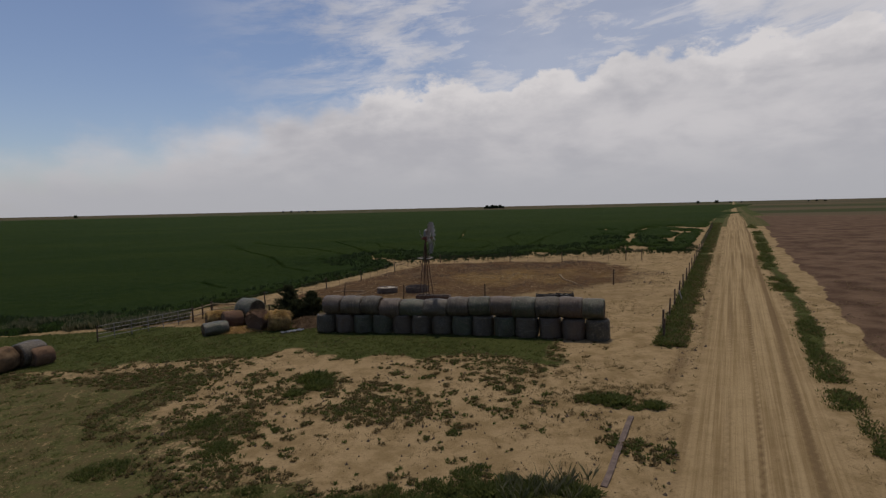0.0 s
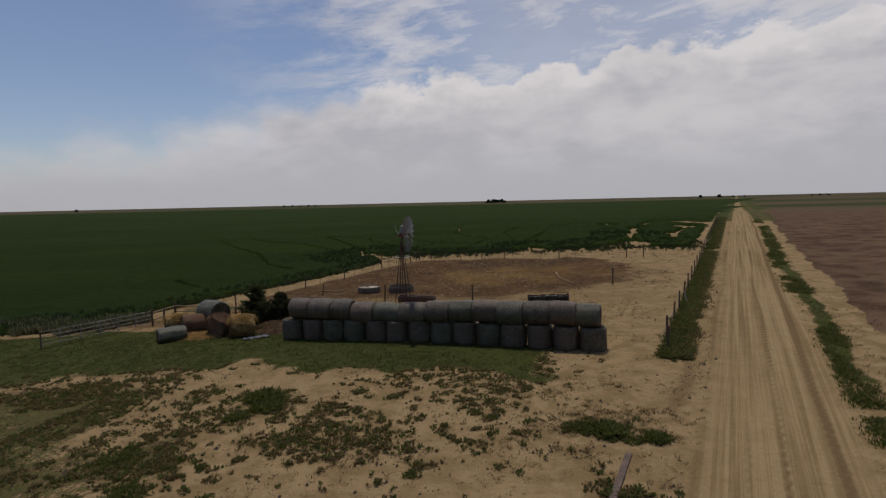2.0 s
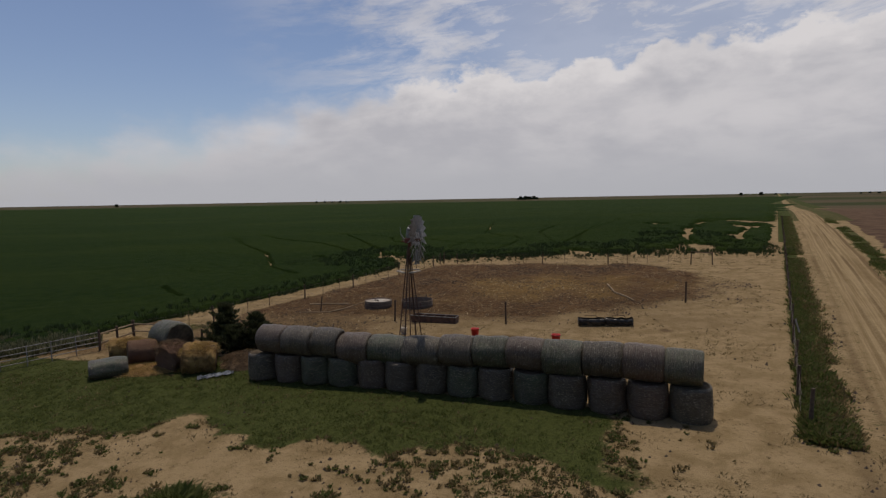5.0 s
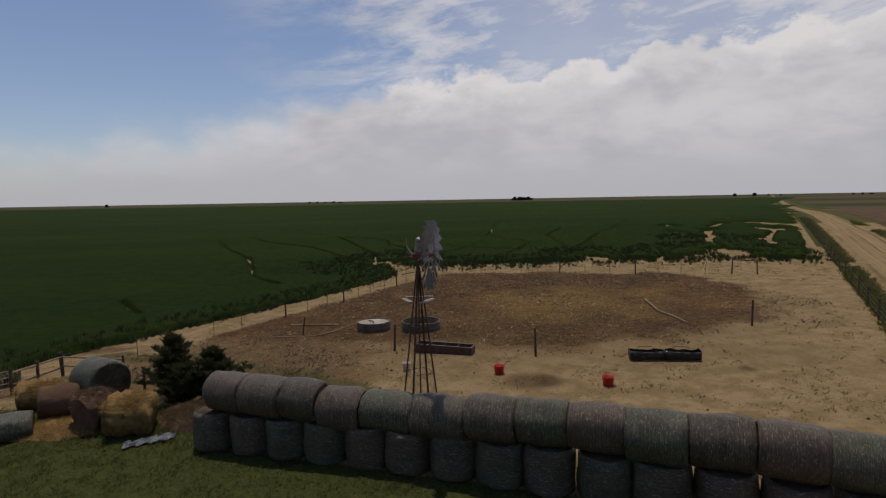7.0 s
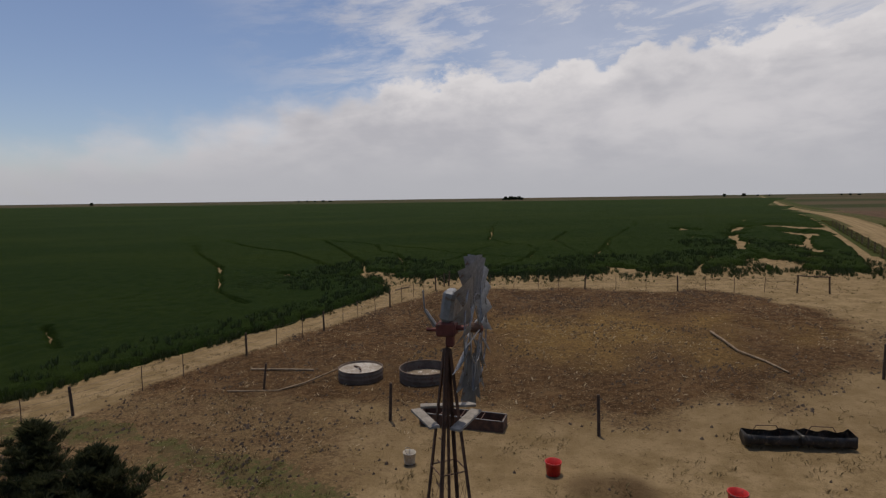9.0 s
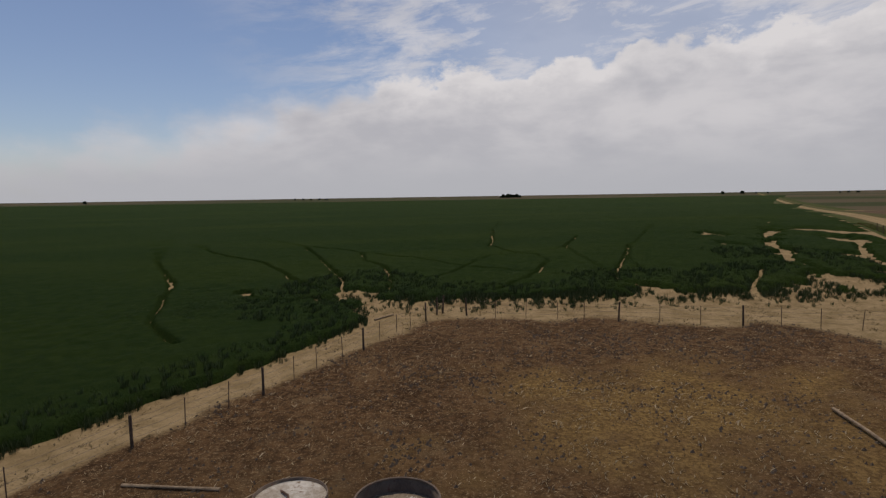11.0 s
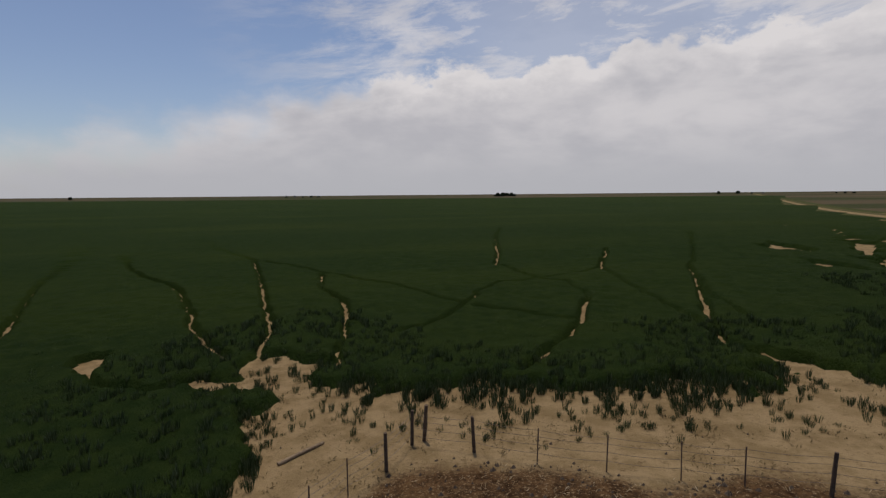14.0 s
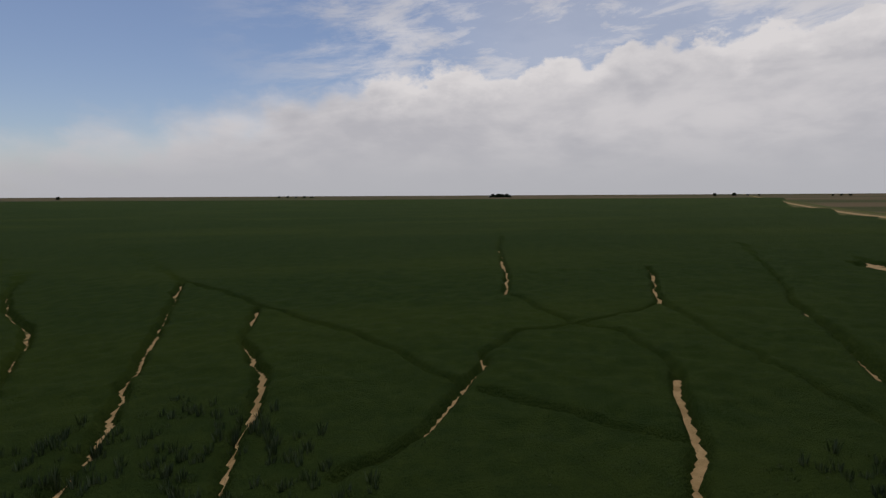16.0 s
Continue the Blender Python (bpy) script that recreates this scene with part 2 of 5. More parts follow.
def bale_material(name, dark, light, warm, net):
    """Net-wrapped hay: fine turns of net round the axis (own z), weathered blotches."""
    m, k, s = material(name)
    v = own(k)
    r = chance(k)
    shift = k.t.nodes.new("ShaderNodeVectorMath")
    shift.operation = "ADD"
    k.put(shift.inputs[0], v)
    k.put(shift.inputs[1], k.combine(k.math("MULTIPLY", r, 37.0), k.math("MULTIPLY", r, 11.0), 0.0))
    w = shift.outputs[0]
    blot, fibre = k.noise(w, 1.6, 5.0, 0.62), k.noise(k.scaled(w, 4.0, 4.0, 34.0), 1.0, 5.0, 0.7)
    straws = k.noise(w, 26.0, 4.0, 0.7)
    c = k.mix(k.ramp(blot, 0.3, 0.7), dark, light)
    c = k.mix(k.math("MULTIPLY", k.ramp(r, 0.5, 0.85), 0.75), c, warm)
    if net:
        c = k.mix(k.math("MULTIPLY", k.ramp(r, 0.45, 0.15), k.ramp(blot, 0.35, 0.6, 0.3, 0.9)), c, (0.050, 0.063, 0.029))
    c = k.mix(k.ramp(k.noise(w, 3.7, 6.0, 0.7), 0.55, 0.67, 0.0, 0.65), c, (0.045, 0.036, 0.030))
    c = k.mix(k.ramp(straws, 0.52, 0.72, 0.0, 0.6), c, (0.06, 0.047, 0.036))
    if net:
        # turns of net pulled tight, with straws caught across them
        turns = k.noise(k.scaled(w, 0.5, 0.5, 30.0), 1.0, 3.0, 0.6)
        c = k.mix(k.ramp(turns, 0.50, 0.62, 0.0, 0.4), c, (0.135, 0.112, 0.080))
        c = k.mix(k.ramp(fibre, 0.46, 0.66, 0.0, 0.35), c, (0.13, 0.10, 0.062))
        c = k.mix(k.ramp(k.noise(k.scaled(w, 9.0, 9.0, 48.0), 1.0, 4.0, 0.75), 0.56, 0.65, 0.0, 0.8), c, (0.42, 0.36, 0.26))
        c = k.mix(k.ramp(k.noise(k.scaled(w, 14.0, 14.0, 10.0), 1.0, 4.0, 0.7), 0.60, 0.68, 0.0, 0.8), c, (0.05, 0.035, 0.026))
        fibre = k.math("MULTIPLY_ADD", turns, 1.5, fibre)
    k.put(s.inputs["Base Color"], c)
    s.inputs["Roughness"].default_value = 0.42 if net else 0.92
    s.inputs["Specular IOR Level"].default_value = 0.40 if net else 0.1
    relief(k, s, k.math("ADD", k.math("MULTIPLY", fibre, 0.8), straws), 1.0, 0.028 if net else 0.06)
    return m


GROUND = ground_material()
CROP_TOP, CROP_LEAF = crop_material("crop_canopy", True), crop_material("crop_leaves", False)
WEED = leaf_material("weed_leaves", (0.048, 0.068, 0.016), (0.130, 0.138, 0.042))
DRYWEED = leaf_material("withered_leaves", (0.085, 0.066, 0.027), (0.21, 0.155, 0.072))
DRY = leaf_material("dry_stems", (0.10, 0.07, 0.035), (0.24, 0.18, 0.09))
NEEDLE = leaf_material("cedar_foliage", (0.024, 0.031, 0.014), (0.082, 0.086, 0.040))
PALEGRASS = leaf_material("pale_grass", (0.07, 0.08, 0.035), (0.22, 0.20, 0.11))
FARLEAF = leaf_material("far_tree_leaves", (0.02, 0.03, 0.018), (0.04, 0.055, 0.03))
BARK = plain("bark", (0.05, 0.036, 0.026), (0.12, 0.09, 0.065), 5.0, 0.9, bump=0.6, size=0.02)
WRAP = bale_material("weathered_net_wrap", (0.030, 0.021, 0.012), (0.082, 0.062, 0.036), (0.088, 0.050, 0.033), True)
BALE_END = bale_material("bale_end_hay", (0.06, 0.045, 0.03), (0.16, 0.12, 0.075), (0.12, 0.08, 0.06), False)
STRAW = bale_material("loose_golden_straw", (0.17, 0.098, 0.040), (0.42, 0.265, 0.095), (0.24, 0.13, 0.06), False)
OLDHAY = bale_material("old_brown_hay", (0.10, 0.060, 0.034), (0.24, 0.155, 0.088), (0.17, 0.095, 0.062), False)
POST = plain("weathered_post_wood", (0.062, 0.036, 0.020), (0.15, 0.094, 0.055), 6.0, 0.95, bump=0.6, size=0.01, vary=0.35)
SILT = plain("dried_silt", (0.12, 0.085, 0.05), (0.27, 0.21, 0.145), 1.8, 0.95, spots=(0.55, 0.51, 0.45))
GREYWOOD = plain("grey_driftwood", (0.15, 0.10, 0.056), (0.33, 0.235, 0.14), 5.0, 0.9, bump=0.5)
PLANK = plain("bleached_plank", (0.17, 0.145, 0.115), (0.33, 0.29, 0.24), 5.0, 0.85, bump=0.4)
RUST = plain("rusted_steel", (0.055, 0.028, 0.017), (0.14, 0.068, 0.038), 5.0, 0.85, 0.0, 0.3)
REDRUST = plain("red_painted_rust", (0.10, 0.020, 0.013), (0.20, 0.045, 0.028), 6.0, 0.7, 0.0, 0.3, spots=(0.07, 0.035, 0.025))
TPOST = plain("rusty_fence_steel", (0.08, 0.045, 0.03), (0.17, 0.105, 0.07), 7.0, 0.8, 0.2, 0.3)
GALV = plain("galvanised_steel", (0.21, 0.205, 0.20), (0.38, 0.375, 0.365), 3.0, 0.5, 0.35, 0.1, spots=(0.19, 0.115, 0.075))
GATE = plain("grey_gate_steel", (0.16, 0.145, 0.125), (0.30, 0.275, 0.24), 4.0, 0.7, 0.1, 0.1, spots=(0.15, 0.09, 0.06))
TANKSTEEL = plain("old_tank_steel", (0.095, 0.064, 0.043), (0.18, 0.13, 0.092), 2.2, 0.9, 0.0, 0.2, spots=(0.12, 0.062, 0.04))
SCALE = plain("limescale_floor", (0.24, 0.185, 0.13), (0.52, 0.47, 0.40), 1.6, 0.9, spots=(0.17, 0.105, 0.065))
# its pale brownish spots put glare on the crumpled sides into the colour
BLACK = plain("black_plastic", (0.020, 0.019, 0.019), (0.075, 0.068, 0.062), 3.0, 0.36, 0.0, 0.25, spots=(0.17, 0.14, 0.11))
RED = plain("red_plastic", (0.42, 0.012, 0.008), (0.58, 0.03, 0.018), 4.0, 0.45, 0.0, 0.1, spots=(0.30, 0.012, 0.01))
CREAM = plain("dirty_white_plastic", (0.42, 0.36, 0.27), (0.60, 0.54, 0.44), 4.0, 0.6, 0.0, 0.1, spots=(0.26, 0.18, 0.11))
FILM = plain("crumpled_plastic_sheet", (0.12, 0.13, 0.155), (0.36, 0.38, 0.42), 6.0, 0.35, 0.0, 0.4, 0.03)
WIRE = plain("barbed_wire", (0.12, 0.09, 0.07), (0.2, 0.16, 0.13), 9.0, 0.6, 0.6, 0.0)
WATER = plain("stock_water", (0.010, 0.014, 0.014), (0.022, 0.03, 0.028), 1.0, 0.12, 0.0, 0.06, 0.01)
DUNG = plain("dried_dung", (0.045, 0.03, 0.02), (0.10, 0.068, 0.042), 9.0, 0.95, bump=0.6)


# ---- lie of the land ----
def gz(x, y):
    w = 1.0 / (1.0 + ((x * x + (y - 55.0) ** 2) / 165.0 ** 2) ** 2)
    return w * (-0.097 + 0.02767 * x + 0.01584 * (y - 55.0))


ROAD_D = (math.sin(radians(28.1)), math.cos(radians(28.1)))


def road_frame(x, y):
    """Metres along the road and to its right."""
    return x * ROAD_D[0] + y * ROAD_D[1], x * ROAD_D[1] - y * ROAD_D[0]


def on_road(s, n):
    return s * ROAD_D[0] + n * ROAD_D[1], s * ROAD_D[1] - n * ROAD_D[0]


def wave(x, y, scale, seed):
    """Smooth value noise, 0 to 1, over arrays."""
    rng = np.random.RandomState(seed)
    table = rng.rand(64, 64)
    u, v = x / scale + 400.0, y / scale + 400.0
    i, j = np.floor(u).astype(int), np.floor(v).astype(int)
    f, g = u - i, v - j
    f, g = f * f * (3 - 2 * f), g * g * (3 - 2 * g)
    a, b = table[i % 64, j % 64], table[(i + 1) % 64, j % 64]
    c, d = table[i % 64, (j + 1) % 64], table[(i + 1) % 64, (j + 1) % 64]
    return (a * (1 - f) + b * f) * (1 - g) + (c * (1 - f) + d * f) * g


def rough_wave(x, y, scale, seed):
    return 0.55 * wave(x, y, scale, seed) + 0.3 * wave(x, y, scale * 0.45, seed + 1) + 0.15 * wave(x, y, scale * 0.2, seed + 2)


def step(v, lo, hi):
    t = np.clip((v - lo) / (hi - lo), 0.0, 1.0)
    return t * t * (3 - 2 * t)


def near_line(x, y, pts):
    """Distance to a bent line."""
    best = np.full(np.shape(x), 1e9)
    for (ax, ay), (bx, by) in zip(pts, pts[1:]):
        dx, dy = bx - ax, by - ay
        t = np.clip(((x - ax) * dx + (y - ay) * dy) / (dx * dx + dy * dy), 0, 1)
        best = np.minimum(best, np.hypot(x - ax - t * dx, y - ay - t * dy))
    return best


# cattle trails through the crop: half width, line
TRAILS = [
    (0.30, [(-9.9, 86.5), (-10.7, 92.6), (-12.0, 96.4), (-13.4, 100.5), (-16.3, 108.5), (-19.1, 117.1), (-23.1, 127.6)]),
    (0.26, [(-5.6, 86.0), (-6.1, 91.5), (-6.6, 95.2), (-7.3, 99.9), (-8.3, 102.2), (-10.7, 107.2), (-12.2, 115.1)]),
    (0.22, [(3.2, 84.0), (4.9, 87.0), (6.8, 90.6), (7.9, 93.0), (8.9, 96.0), (10.0, 99.1)]),
    (0.30, [(7.2, 91.2), (7.9, 93.0), (8.9, 96.0), (9.6, 98.0)]),
    (0.20, [(10.0, 99.1), (10.3, 101.7), (9.8, 105.7), (7.9, 107.7)]),
    (0.22, [(-2.8, 91.4), (-1.3, 93.2), (-0.5, 94.3), (0.6, 97.3), (1.2, 98.4), (1.9, 100.3), (2.3, 102.7)]),
    (0.18, [(2.3, 102.7), (4.3, 106.4), (7.9, 107.7), (12.4, 110.5), (14.6, 112.6)]),
    (0.26, [(14.6, 112.6), (17.6, 121.9), (19.6, 127.7)]),
    (0.28, [(11.0, 168.7), (7.9, 147.6), (6.5, 127.2), (5.2, 118.1)]),
    (0.17, [(5.2, 118.1), (6.7, 111.4), (7.9, 107.7)]),
    (0.20, [(-55.8, 179.4), (-32.3, 141.6), (-23.6, 128.6), (-17.0, 122.0), (-12.1, 115.6), (-7.3, 110.5), (-3.7, 106.3), (-1.7, 103.1), (1.1, 98.4)]),
    (0.27, [(-11.4, 87.5), (-13.6, 90.5), (-16.2, 94.7), (-19.8, 101.9), (-22.9, 107.6), (-25.1, 110.9), (-30.9, 117.1), (-35.4, 122.9), (-44.5, 137.9)]),
    (0.18, [(1.9, 98.0), (3.8, 96.2), (5.4, 94.6), (7.6, 93.0)]),
    (0.17, [(14.8, 112.6), (14.5, 106.2), (14.5, 101.2), (14.2, 97.7), (14.4, 93.5), (13.8, 87.7)]),
    (0.18, [(37.7, 145.9), (25.3, 116.7), (22.1, 110.6), (20.2, 104.3), (18.6, 99.2), (17.5, 92.0)]),
    (0.22, [(22.6, 111.6), (16.3, 94.8), (14.6, 89.7), (13.8, 87.7)]),
    (1.1, [(13.8, 87.9), (14.6, 85.8), (15.6, 83.7), (16.2, 80.3)]),
    (0.22, [(-16.8, 71.1), (-21.6, 77.6), (-23.2, 82.1), (-28.2, 94.6), (-38.4, 112.0), (-62.6, 161.0)]),
    (0.40, [(-27.0, 91.5), (-28.2, 94.6), (-29.5, 97.5)]),
    (0.35, [(20.5, 77.0), (21.8, 80.6), (28.2, 90.7)]),
    (1.7, [(67.6, 159.1), (46.0, 121.0), (41.7, 114.7), (37.0, 103.1), (33.4, 95.1), (31.6, 88.0), (30.0, 80.0)]),
    (0.25, [(-28.3, 65.6), (-23.5, 59.7)]),
    (0.8, [(52.0, 113.0), (45.0, 101.5), (41.0, 95.0), (38.0, 88.0)]),
    (0.85, [(-9.5, 84.4), (-11.9, 84.2), (-13.1, 83.0), (-16.2, 84.3), (-18.9, 88.1)]),
]
BARE = [(34.4, 110.0, 1.5), (38.8, 124.5, 1.7), (60.2, 157.7, 2.2), (55.0, 121.0, 4.2), (49.5, 109.5, 2.2), (31.0, 83.0, 3.0), (26.5, 81.5, 2.2), (40.0, 96.0, 1.4), (36.0, 86.0, 1.3),
        (-9.0, 86.6, 1.5), (-7.6, 84.2, 2.2), (-6.2, 81.6, 2.4), (-10.6, 84.3, 0.9), (15.0, 81.6, 2.0)]
FIELD_X = [-400.0, -60.0, -34.0, -25.0, -21.4, -17.6, -13.0, -9.2, -7.9, -6.3, -5.2, 7.5, 15.7, 26.0, 33.0]
FIELD_Y = [60.0, 44.0, 41.5, 44.0, 50.8, 56.0, 63.2, 69.3, 72.0, 75.8, 81.0, 80.4, 79.4, 78.6, 76.0]


def crop_cover(x, y, trails=True):
    """How much crop stands at a place: above 0 there is some."""
    s, n = road_frame(x, y)
    border = np.interp(x, FIELD_X, FIELD_Y)
    rag = (rough_wave(x, y, 2.6, 21) - 0.5) * 3.0
    inside = y - border + rag
    if trails:               # the closed canopy starts behind a belt of single plants
        belt = np.interp(x, [-22.0, -8.0, -4.0, 24.0, 34.0], [0.4, 0.6, 2.4, 2.4, 1.2])
        inside = inside - belt * (0.2 + 1.6 * rough_wave(x, y, 1.5, 24))
    inside = np.minimum(inside, (np.interp(s, [78.0, 100.0], [-5.2, -4.4]) - n) * 0.9 + 0.3 * rag)
    inside = np.minimum(inside, 9.0)
    for half, pts in (TRAILS if trails else ()):
        xs, ys = [p[0] for p in pts], [p[1] for p in pts]
        near = (x > min(xs) - 3) & (x < max(xs) + 3) & (y > min(ys) - 3) & (y < max(ys) + 3)
        if near.any():
            d = near_line(x[near] + (wave(x[near], y[near], 1.3, 5) - 0.5) * 0.45, y[near], pts)
            if half < 0.21:          # only a line of lower plants
                inside[near] = np.minimum(inside[near], 0.12 + d * 1.5)
            else:
                gap = half * 0.56 * (0.25 + 1.0 * wave(x[near], y[near], 3.5, 8) + 0.55 * wave(x[near], y[near], 0.7, 9))
                if half > 0.6:       # broad washes, broken up by standing plants
                    gap = gap * np.clip(3.4 * rough_wave(x[near], y[near] * 0.6, 1.7, 12) - 0.75, 0.0, 2.0)
                inside[near] = np.minimum(inside[near], (d - gap) * 4.0)
    for bx, by, r in BARE:
        deep = 0.7 if by < 90 else 0.36
        d = np.hypot((x - bx), (y - by) * deep) + (rough_wave(x, y * deep, 1.6, 31) - 0.5) * (0.8 + r * 1.4)
        inside = np.minimum(inside, d - r * 0.75)
    return inside


def masks(x, y):
    s, n = road_frame(x, y)
    rag = rough_wave(x, y, 3.0, 41) - 0.5
    far = np.maximum(step(np.hypot(x, y - 55), 700.0, 1000.0), 0.95 * (n > 7.5) * (s > 262))
    weed = np.zeros_like(x)
    # weeds over the near yard: open in the middle, closing up to the left and close by
    weed = np.maximum(weed, 0.27 * step(11.0 - x + rag * 8, 0, 5.0) * step(y + rag * 4, 34, 30))
    weed = np.maximum(weed, 0.70 * step(-x + rag * 11 + np.interp(y, [14.0, 30.0], [2.0, -3.0]), 4.0, 13.0) * step(y + rag * 5, 34, 28))
    weed = np.maximum(weed, 0.42 * step(4.0 - np.hypot((x + 2.5) * 0.55, y - 22.5) + rag * 5, 0.0, 2.0))
    weed = np.maximum(weed, 0.72 * step(15.7 - y + rag * 3, -0.5, 1.0) * step(x + rag * 2, 5.2, 3.6))
    weed *= 1.0 - 0.9 * step(np.hypot(x - 8.2, (y - 18.6) * 0.9) + rag, 2.4, 1.5)
    # grass in front of the stack and along the gate
    sx = (x + 8.6) / 18.8
    front = 37.0 - 6.3 * sx
    weed = np.maximum(weed, 0.95 * step(y - front + 5.4 + rag * 4.0 + 1.5 * np.maximum(sx - 0.8, 0), 0.0, 1.0) * step(front + 1.2 - y, 0, 0.5) * step(x + rag * 4, 8.5, 6.0) * step(x, -30, -22))
    weed = np.maximum(weed, 0.9 * step(-x + rag * 6, 8.0, 10.5) * step(y + rag * 4 + np.interp(x, [-24.0, -16.0], [2.0, 0.0]), 31.5, 33.2) * step(42.5 - y, 0, 1) * step(x, -60, -45))
    # verges of the road
    weed = np.maximum(weed, 0.9 * step(n + rag * 1.0, -3.3, -2.9) * step(-1.75 - n + rag * 1.2, 0.0, 0.5) * step(s, 30.0, 33.0))
    weed = np.maximum(weed, 0.40 * step(n, -2.0, -1.6) * step(0.3 - n + rag, 0.0, 0.5) * step(s, 26, 34))
    strip = np.interp(s, [15.0, 30.0, 90.0], [5.7, 5.15, 4.5])
    weed = np.maximum(weed, 0.82 * step(0.75 - np.abs(n - strip + rag * 1.4), 0.0, 0.4) * step(wave(s, n * 0, 9.0, 77), 0.2, 0.35))
    weed = np.maximum(weed, 0.36 * step(np.hypot(x - 7.4, (y - 21.6) * 1.2) + rag * 3, 2.4, 1.2))
    weed = np.maximum(weed, 0.66 * step(near_line(x, y, [(-20.0, 50.0), (-13.5, 48.6), (-8.3, 45.9), (-4.6, 43.4)]) + rag * 2.4, 1.7, 0.3))
    weed = np.maximum(weed, 0.5 * step(np.hypot(x + 11.0, (y - 45.6) * 1.2) + rag * 5, 3.6, 1.0))
    weed = np.maximum(weed, 0.55 * step(np.hypot(x + 6.9, (y - 26.6) * 1.0) + rag * 3, 2.3, 1.0))
    lot = step(np.interp(x, [-16.4, -12.1, -9.0, -5.4, -2.4, 0.5, 8.0, 19.0, 24.0], [50.6, 58.4, 63.3, 69.8, 75.2, 75.8, 74.3, 70.5, 62.0]) - y + rag * 3.4, -2.2, 0.9)
    lot *= step(y - np.interp(x, [-13, -6, 3.0, 11.0, 24.0], [51.5, 49.5, 48.6, 49.3, 58.0]) + rag * 5.0, -3.0, 3.0) * step(24.5 - x + rag * 4, 0, 4.0)
    lot = np.maximum(lot, (0.60 + 0.14 * step(y + rag * 4, 50.5, 56.0)) * step(-0.5 - x + rag * 5, 0.0, 5.0) * step(y, 41.5, 44.0) * step(np.interp(x, [-19.8, -16.4, -12.1, -9.0, -5.4, -2.4], [46.6, 50.8, 58.6, 63.5, 70.0, 75.3]) - y + rag, 0.0, 1.0))
    lot = np.maximum(lot, 0.42 * step(np.hypot((x - 17.5) / 1.3, y - 56.5) + rag * 9, 7.5, 2.5))
    straw = step(np.hypot((x - 8.5) / 1.5, y - 60.0) + rag * 9, 8.0, 2.0)
    rut = np.zeros_like(x)
    for c, w, a in ((0.85, 0.2, 0.55), (1.85, 0.13, 0.8), (2.65, 0.22, 0.45), (3.42, 0.19, 1.1), (0.3, 0.15, 0.35), (-0.6, 0.3, 0.5)):
        rut = np.maximum(rut, a * np.exp(-((n - c - 0.25 * (wave(s, s * 0, 14.0, int(c * 100) + 200) - 0.5)) / w) ** 2) * (0.55 + 0.9 * wave(s, s * 0 + c, 7.0, 51)))
    for pts in ([(-13.0, 23.0), (-10.8, 28.8), (-7.3, 31.8), (-2.6, 29.5), (0.9, 25.3), (3.6, 20.0), (6.4, 15.0)], [(-11.2, 22.5), (-9.2, 27.3), (-6.9, 29.6), (-3.5, 27.8), (-0.8, 24.2), (2.0, 19.2), (4.6, 14.6)],
                [(9.5, 24.0), (3.0, 22.6), (-3.0, 25.8), (-9.5, 31.0)], [(9.0, 17.5), (2.0, 18.0), (-6.0, 20.5)]):
        d = near_line(x + rag * 0.8, y + rag * 0.6, pts)
        weed *= 1.0 - 0.75 * np.exp(-(d / 0.55) ** 2) * (weed < 0.8)
        rut = np.maximum(rut, 0.30 * np.exp(-((d - 0.32) / 0.12) ** 2))
    road = step(n + rag * 0.8, -1.2, 0.3) * step(4.6 - n + rag * 0.6, 0.0, 0.8)
    weed = np.maximum(weed, 0.9 * (s > 230) * step(n, -7.0, -6.0) * step(8.3 - n, 0, 0.5) * (np.abs(n - 1.8) > 1.9))
    damp = np.maximum(step(np.hypot((x - 3.4) / 1.5, y - 43.2) + rag * 1.6, 1.3, 0.5), step(np.hypot((x - 13.0) / 0.8, y - 44.0) + rag, 0.6, 0.2)) * 0.95
    damp = np.maximum(damp, 0.26 * step(x + rag * 6, -16.0, -11.0) * step(21.0 - x + rag * 8, 0.0, 6.0) * step(y + rag * 6, 41.0, 47.0) * step(62.0 - y, 0.0, 6.0))
    damp = np.maximum(damp, 0.5 * step(np.abs(n + 1.75 + rag * 1.2), 0.5, 0.1) * step(s, 22.5, 26.0) * step(33.0 - s, 0.0, 3.0))
    damp = np.maximum(damp, 0.5 * step(np.hypot(x + 3.6, (y - 54.0) * 1.2) + rag * 3, 3.6, 2.0))
    edge = np.interp(s, [30.0, 50.0, 86.0], [7.7, 7.35, 6.7])
    plough = step(n - edge + rag * 1.6, -0.5, 0.7) * (s < 260)
    weed = np.maximum(weed, 0.85 * (n > 7.5) * (s > 262))
    field = step(crop_cover(x, y), 0.2, 0.8)
    weed = np.maximum(weed, 0.75 * field)
    return dict(weed=weed, lot=lot, straw=straw, rut=rut, damp=damp, road=road, plough=plough, far=far)


def axis(lo, hi, fine, reach):
    """Even steps between lo and hi, then ever wider ones out to reach."""
    pts = list(np.arange(lo, hi + 1e-6, fine))
    for sign in (-1, 1):
        d, at = fine, (lo if sign < 0 else hi)
        while abs(at) < reach:
            d *= 1.13
            at = max(-reach, min(reach, at + sign * d))
            pts.append(at)
    return np.array(sorted(set(pts)))


def quads(nx, ny):
    i, j = np.meshgrid(np.arange(nx - 1), np.arange(ny - 1), indexing="ij")
    a = (i * ny + j).ravel()
    return np.stack([a, a + ny, a + ny + 1, a + 1], 1)


